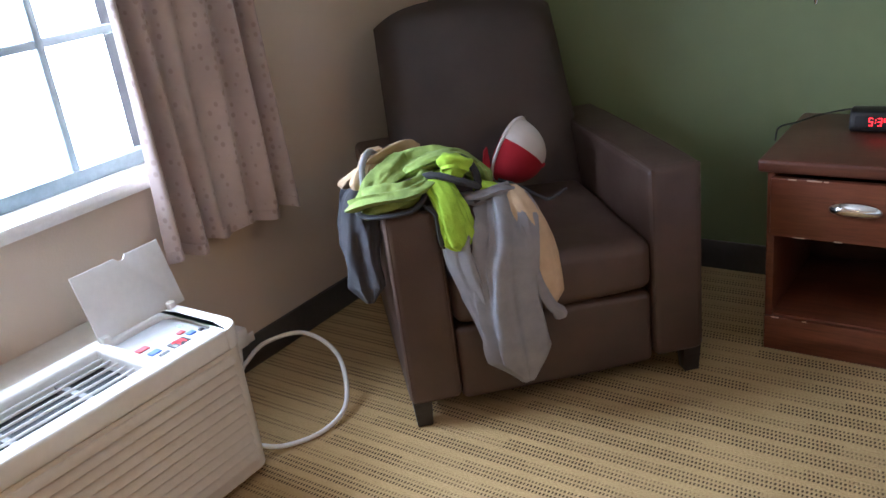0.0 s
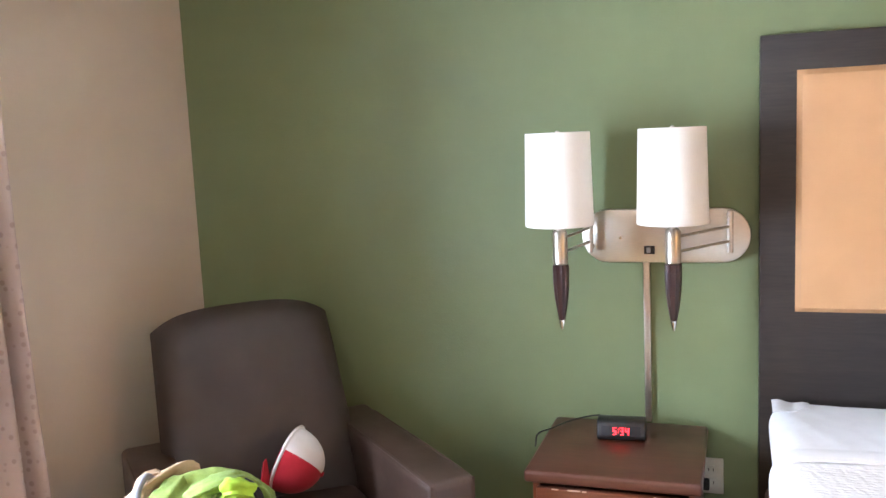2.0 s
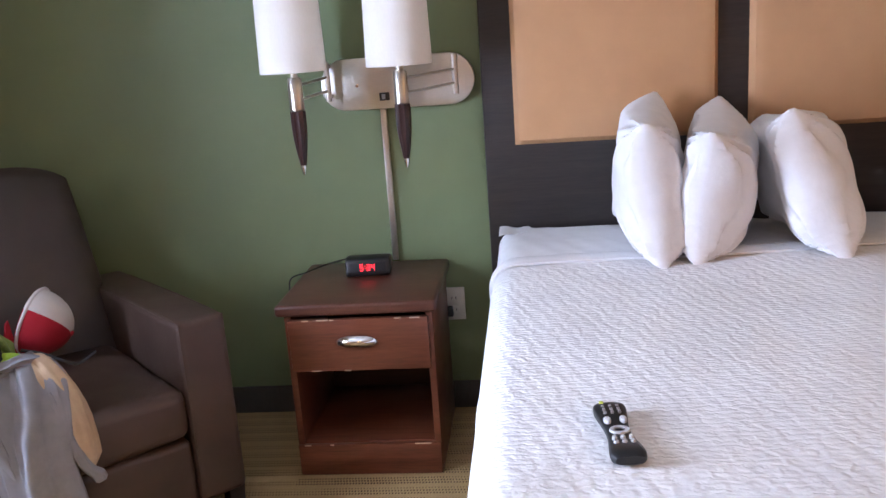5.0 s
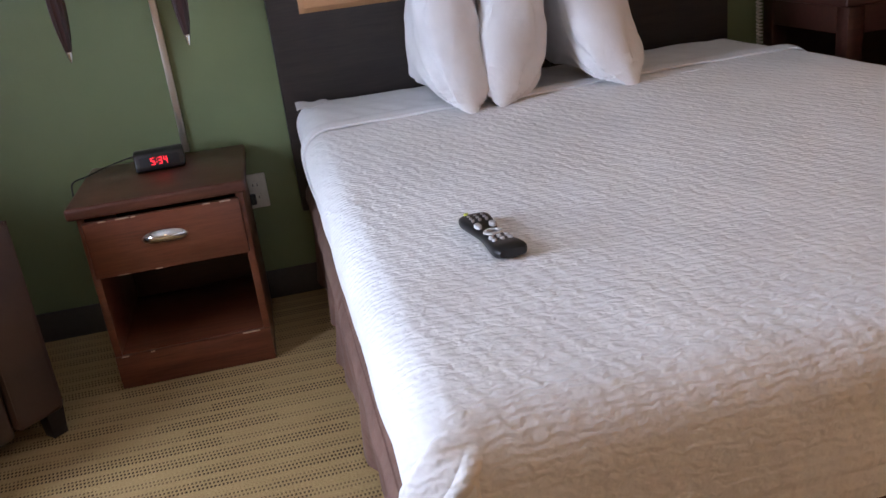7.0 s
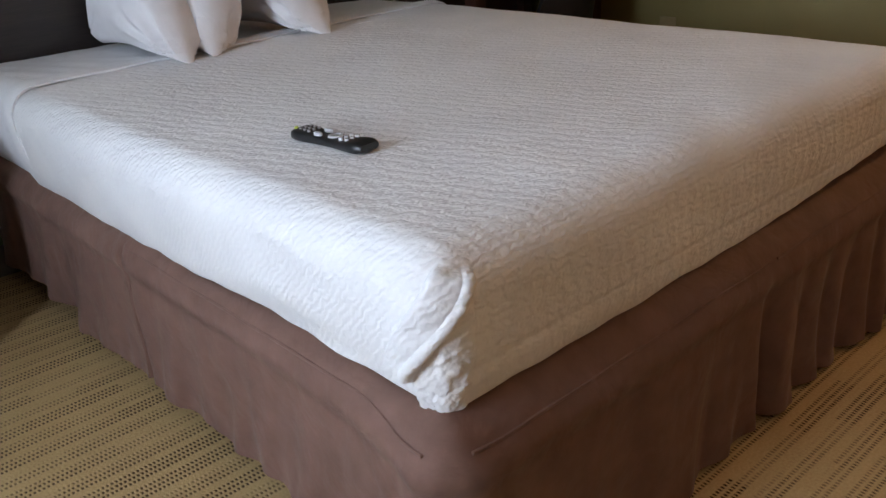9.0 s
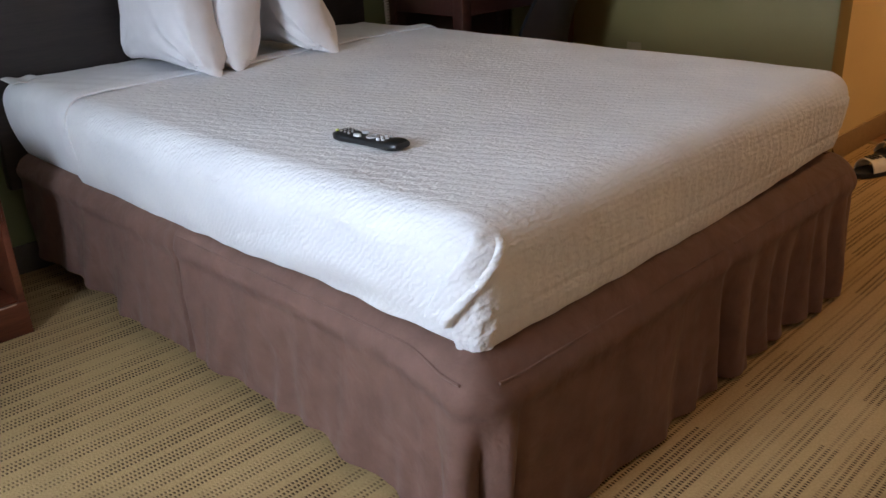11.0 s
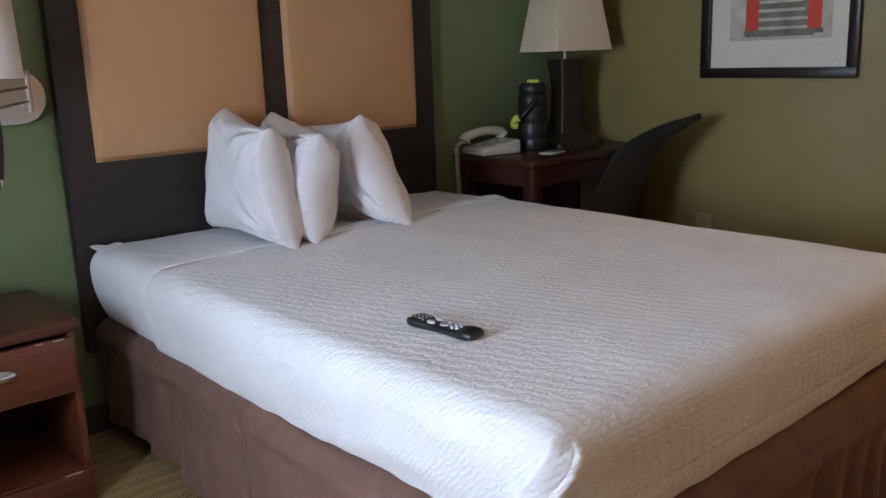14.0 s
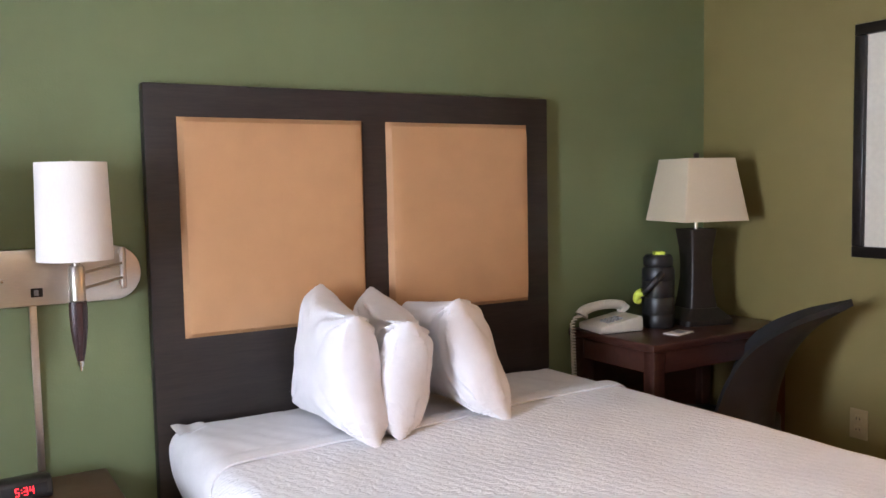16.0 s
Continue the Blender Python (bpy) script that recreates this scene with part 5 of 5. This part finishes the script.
# ---- desk ----
DZ = 0.79
desk = thing("desk", "dark mahogany writing desk in the corner", "desk")
part("desktop", box(1.665, 2.455, -0.500, -0.014, DZ - 0.03, DZ, 0.006, 3), "mahogany_dark", desk)
part("apron", box(1.70, 2.43, -0.478, -0.460, DZ - 0.115, DZ - 0.03, 0.002), "mahogany_dark", desk)
part("apron", box(1.690, 1.708, -0.46, -0.06, DZ - 0.115, DZ - 0.03, 0.002), "mahogany_dark", desk)
part("back_panel", box(1.75, 2.40, -0.05, -0.03, 0.30, DZ - 0.03, 0.002), "mahogany_dark", desk)
for x, y in ((1.712, -0.455), (2.405, -0.455), (1.712, -0.06), (2.405, -0.06)):
    part("leg", box(x - 0.028, x + 0.028, y - 0.028, y + 0.028, 0.0, DZ - 0.03, 0.004), "mahogany_dark", desk)

dl = thing("table_lamp", "dark bronze table lamp with a square ecru shade", "table lamp", pose(2.195, -0.215, DZ, 0, 0, -14))


def square_rings(rows, seg_corner=4, bm=None, cap_ends=True):
    """A tapering body of square section with rounded corners: rows of (half width, corner radius, z)."""
    one = bmesh.new()
    rings = []
    for hw, r, z in rows:
        rings.append([one.verts.new((x, y, z)) for x, y in round_rect(-hw, hw, -hw, hw, r, seg_corner)])
    for a, b in zip(rings, rings[1:]):
        for k in range(len(a)):
            one.faces.new((a[k], a[(k + 1) % len(a)], b[(k + 1) % len(a)], b[k]))
    if cap_ends:
        one.faces.new(rings[0])
        one.faces.new(rings[-1])
    return joined(bm, one)


part("foot", square_rings([(0.112, 0.02, 0.0), (0.112, 0.02, 0.022), (0.10, 0.02, 0.034), (0.085, 0.018, 0.05), (0.07, 0.015, 0.066)]), "bronze", dl)
part("body", square_rings([(0.066, 0.012, 0.064), (0.058, 0.012, 0.12), (0.051, 0.012, 0.19), (0.050, 0.012, 0.25), (0.054, 0.012, 0.32), (0.063, 0.012, 0.385), (0.064, 0.012, 0.395)]), "bronze", dl)
part("neck", lathe([(0.008, 0.395), (0.008, 0.44), (0.016, 0.445), (0.016, 0.49), (0.0, 0.49)], 16), "nickel", dl)
shd = part("shade", square_rings([(0.152, 0.006, 0.430), (0.112, 0.006, 0.688), (0.110, 0.006, 0.688), (0.150, 0.006, 0.430), (0.152, 0.006, 0.430)], cap_ends=False), "shade_tan", dl, "ecru square fabric shade")
part("finial", lathe([(0.0, 0.715), (0.012, 0.708), (0.010, 0.692), (0.004, 0.685)], 14), "bronze", dl)
for a in (0, 90, 180, 270):
    part("spider", tube([(0, 0, 0.686), (0.110 * math.cos(radians(a)), 0.110 * math.sin(radians(a)), 0.682)], 0.002, 6, 1), "nickel", shd)

ph = thing("telephone", "cream corded desk telephone with coiled cord", "telephone", pose(1.775, -0.150, DZ, 0, 0, -100))
body = extruded([(-0.10, 0.0), (0.10, 0.0), (0.10, 0.028), (-0.085, 0.062), (-0.10, 0.058)], -0.085, 0.085, 0.008, "x")
part("base", moved(body, pose(0, 0, 0.001, 0, 0, 180)), "phone", ph)
part("handset", tube([(-0.06, -0.10, 0.058), (-0.06, -0.085, 0.078), (-0.06, -0.03, 0.092), (-0.06, 0.03, 0.096), (-0.06, 0.085, 0.088), (-0.06, 0.10, 0.07)], lambda t: 0.019 + 0.010 * (abs(2 * t - 1) ** 3), 14, 8), "phone", ph)
for i in range(3):
    for j in range(4):
        part("key", box(0.0 + i * 0.022, 0.014 + i * 0.022, -0.05 + j * 0.02, -0.038 + j * 0.02, 0.036 + 0.0035 * j, 0.047 + 0.0035 * j, 0.002), "grey_plastic", ph)
coil = []
for k in range(170):
    s = k / 169
    cx, cy, cz = -0.060 + 0.02 * s, -0.095 - 0.050 * min(1, s * 5), 0.055 - 0.32 * max(0, s - 0.12) ** 1.0
    a = s * 2 * math.pi * 27
    coil.append((cx + 0.009 * math.cos(a), cy + 0.009 * math.sin(a), cz + 0.004 * math.sin(a) * (s < 0.15)))
part("coiled_cord", tube(coil, 0.0032, 6, 1), "phone", ph)

th = thing("vacuum_flask", "dark green insulated pump flask with lime spout", "flask", pose(1.985, -0.205, DZ, 0, 0, -30))
part("body", lathe([(0.0, 0.0), (0.062, 0.0), (0.066, 0.006), (0.066, 0.05), (0.064, 0.054), (0.066, 0.058), (0.066, 0.12), (0.064, 0.124), (0.066, 0.128), (0.066, 0.19), (0.064, 0.194), (0.066, 0.198), (0.066, 0.236), (0.058, 0.25), (0.0, 0.25)], 36), "black_plastic", th)
part("head", lathe([(0.056, 0.25), (0.060, 0.256), (0.060, 0.285), (0.050, 0.298), (0.0, 0.300)], 32), "black_plastic", th)
part("pump_button", box(-0.022, 0.022, -0.036, 0.012, 0.292, 0.312, 0.006, 3), "yellow_green", th, "lime pump button")
part("carry_strap", tube([(0.0, -0.060, 0.225), (-0.030, -0.078, 0.20), (-0.062, -0.072, 0.165), (-0.085, -0.045, 0.135)], lambda t: 0.014 - 0.003 * t, 12, 8), "black_plastic", th)
part("spout", tube([(-0.078, -0.055, 0.152), (-0.095, -0.045, 0.140), (-0.098, -0.035, 0.118), (-0.082, -0.035, 0.110)], lambda t: 0.018 - 0.005 * t, 12, 8), "yellow_green", th, "lime green clip")

pad = thing("key_card", "white key card sleeve lying on the desk", "card", pose(1.925, -0.375, DZ + 0.001, 0, 0, 12))
part("sleeve", box(-0.055, 0.055, -0.035, 0.035, 0.0, 0.006, 0.002), "white_trim", pad)
part("print_bar", box(-0.02, 0.025, -0.02, 0.018, 0.006, 0.0068, 0), "grey_plastic", pad)

# ---- desk chair ----
dc = thing("desk_chair", "black shell-backed desk chair with a flared top", "chair", pose(1.985, -0.565, 0, 0, 0, 35))
BACK = [(-0.165, 0.44), (-0.175, 0.56), (-0.195, 0.66), (-0.235, 0.76), (-0.315, 0.86), (-0.425, 0.935)]
WING = [(0.03, 0.45), (0.01, 0.57), (-0.03, 0.68), (-0.10, 0.785), (-0.235, 0.872), (-0.425, 0.935)]


def along(rows, h):
    k = min(int(h * (len(rows) - 1)), len(rows) - 2)
    t = h * (len(rows) - 1) - k
    a, b = rows[k], rows[k + 1]
    p0, p3 = rows[max(k - 1, 0)], rows[min(k + 2, len(rows) - 1)]
    return tuple(0.5 * (2 * a[i] + (b[i] - p0[i]) * t + (2 * p0[i] - 5 * a[i] + 4 * b[i] - p3[i]) * t * t + (3 * a[i] - p0[i] - 3 * b[i] + p3[i]) * t**3) for i in (0, 1))


def shell(u, v):
    s = 2 * u - 1
    c, e = along(BACK, v), along(WING, v)
    k = abs(s) ** 2.2
    return (s * (0.235 * (1 - v**4) + 0.012), c[0] + (e[0] - c[0]) * k, c[1] + (e[1] - c[1]) * k)


part("shell_back", sheet_grid(shell, 36, 40, 0.022), "black_leather", dc)
part("seat", soft_box(-0.23, 0.23, -0.18, 0.30, 0.40, 0.475, 0.025, 0.015, 4), "black_leather", dc)
part("seat_frame", box(-0.20, 0.20, -0.15, 0.26, 0.37, 0.402, 0.006), "bronze", dc)
for x, y in ((-0.19, -0.14), (0.19, -0.14), (-0.19, 0.24), (0.19, 0.24)):
    part("leg", tube([(x, y, 0.385), (x * 1.08, y * 1.08, 0.0)], lambda t: 0.017 - 0.005 * t, 10, 6), "bronze", dc)

# ---- framed picture ----
pic = thing("framed_picture", "framed print of red pillars with a wide mat", "picture")
FY0, FY1, FZ0, FZ1 = -1.425, -0.758, 1.085, 1.96
XF = EX - 0.002
fr = bmesh.new()
for y0, y1, z0, z1 in ((FY0, FY1, FZ0, FZ0 + 0.042), (FY0, FY1, FZ1 - 0.042, FZ1), (FY0, FY0 + 0.042, FZ0 + 0.042, FZ1 - 0.042), (FY1 - 0.042, FY1, FZ0 + 0.042, FZ1 - 0.042)):
    box(XF - 0.03, XF, y0, y1, z0, z1, 0.004, bm=fr)
part("frame", fr, "frame", pic, "black wooden frame")
part("mat_board", box(XF - 0.010, XF - 0.004, FY0 + 0.04, FY1 - 0.04, FZ0 + 0.04, FZ1 - 0.04, 0), "mat_board", pic)
art = part("print", box(XF - 0.0115, XF - 0.0101, -1.315, -0.885, 1.235, 1.83, 0), "art_pale", pic)


def art_piece(name, y0, y1, z0, z1, lift, mt):
    part(name, box(XF - 0.0115 - lift, XF - 0.0112, y0, y1, z0, z1, 0), mt, art)


art_piece("pathway", -1.245, -0.955, 1.248, 1.40, 0.0006, "art_grey")
for k in range(4):
    art_piece("step", -1.23 + 0.012 * k, -0.965 - 0.012 * k, 1.275 + 0.034 * k, 1.287 + 0.034 * k, 0.0010, "art_pale")
art_piece("foliage", -1.20, -1.03, 1.56, 1.72, 0.0010, "art_green")
art_piece("far_gate", -1.17, -1.02, 1.66, 1.80, 0.0012, "art_pale")
for y in (-1.245, -0.985):
    art_piece("pillar", y - 0.028, y + 0.028, 1.275, 1.80, 0.0016, "art_red")
    art_piece("plinth", y - 0.036, y + 0.036, 1.256, 1.275, 0.0016, "art_grey")
art_piece("beam", -1.29, -0.94, 1.75, 1.80, 0.0020, "art_red")

# ---- shoes by the entry ----


def shoe_body(l, w, h, top):
    def f(u, v):
        s = u
        a = 2 * math.pi * v
        ww = w / 2 * (0.72 + 0.38 * math.sin(math.pi * min(1, s * 1.05)) ** 0.7 - 0.12 * s)
        hh = top(s)
        e = min(1.0, 9 * s, 9 * (1 - s)) ** 0.5
        return (l * (s - 0.5), ww * e * math.cos(a), 0.012 + max(0.0, hh * e) * (0.5 + 0.5 * math.sin(a)))

    one = sheet_grid(f, 26, 20)
    bmesh.ops.remove_doubles(one, verts=one.verts, dist=1e-4)
    return one


def sole_of(l, w):
    pts = []
    for k in range(36):
        a = 2 * math.pi * k / 36
        s = math.cos(a)
        pts.append((l / 2 * s, w / 2 * math.sin(a) * (1.0 + 0.16 * s) * 0.95))
    return pts


def boot(m):
    ob = thing("work_boot", "tan leather lace-up work boot on the vinyl floor", "boot", m, "boots in the entry")
    part("upper", shoe_body(0.28, 0.10, 0.1, lambda s: 0.075 + 0.085 * max(0.0, 0.62 - s) * 2.1), "boot", ob)
    part("shaft", tube([(-0.08, 0, 0.08), (-0.085, 0, 0.15), (-0.09, 0, 0.20)], 0.05, 18, 4), "boot", ob)
    part("sole", extruded(sole_of(0.29, 0.105), 0.0, 0.022, 0.003), "sole", ob)
    for k in range(4):
        part("lace", tube([(-0.02 + 0.02 * k, -0.03, 0.135 - 0.014 * k), (-0.015 + 0.02 * k, 0.0, 0.15 - 0.014 * k), (-0.02 + 0.02 * k, 0.03, 0.135 - 0.014 * k)], 0.003, 6, 5), "sole", ob)
    return ob


b0 = boot(pose(3.62, -1.72, 0.0, 0, 0, 205))
copy_thing(b0, pose(3.50, -1.80, 0.0, 0, 0, 198))


def sandal(m):
    ob = thing("slide_sandal", "black and white slide sandal on the carpet", "sandal", m, "sandals by the bed")
    part("footbed", extruded(sole_of(0.27, 0.10), 0.0, 0.026, 0.006), "sole", ob)
    part("strap", sheet_grid(lambda u, v: (0.0 + 0.085 * (v - 0.15), 0.050 * math.cos(math.pi * u), 0.022 + 0.052 * math.sin(math.pi * u)), 20, 8, 0.005), "white_trim", ob, "white strap with dark marks")
    for k in range(3):
        part("strap_mark", box(0.002 + 0.022 * k, 0.012 + 0.022 * k, -0.022, 0.022, 0.073, 0.0775, 0.001), "sole", ob)
    return ob


s0 = sandal(pose(2.78, -1.78, 0.0, 0, 0, 160))
copy_thing(s0, pose(2.90, -1.86, 0.0, 0, 0, 150))
copy_thing(s0, pose(3.08, -1.74, 0.0, 0, 0, 175))
ad = thing("power_adapter", "small brown charger hanging by the wall base", "charger")
part("adapter_body", box(2.64, 2.70, HALL_Y - 0.055, HALL_Y - 0.013, 0.13, 0.19, 0.006), "mahogany_dark", ad)
part("adapter_cord", tube([(2.67, HALL_Y - 0.035, 0.13), (2.69, HALL_Y - 0.06, 0.06), (2.66, HALL_Y - 0.08, 0.01), (2.74, HALL_Y - 0.10, 0.006)], 0.004, 8, 6), "sole", ad)
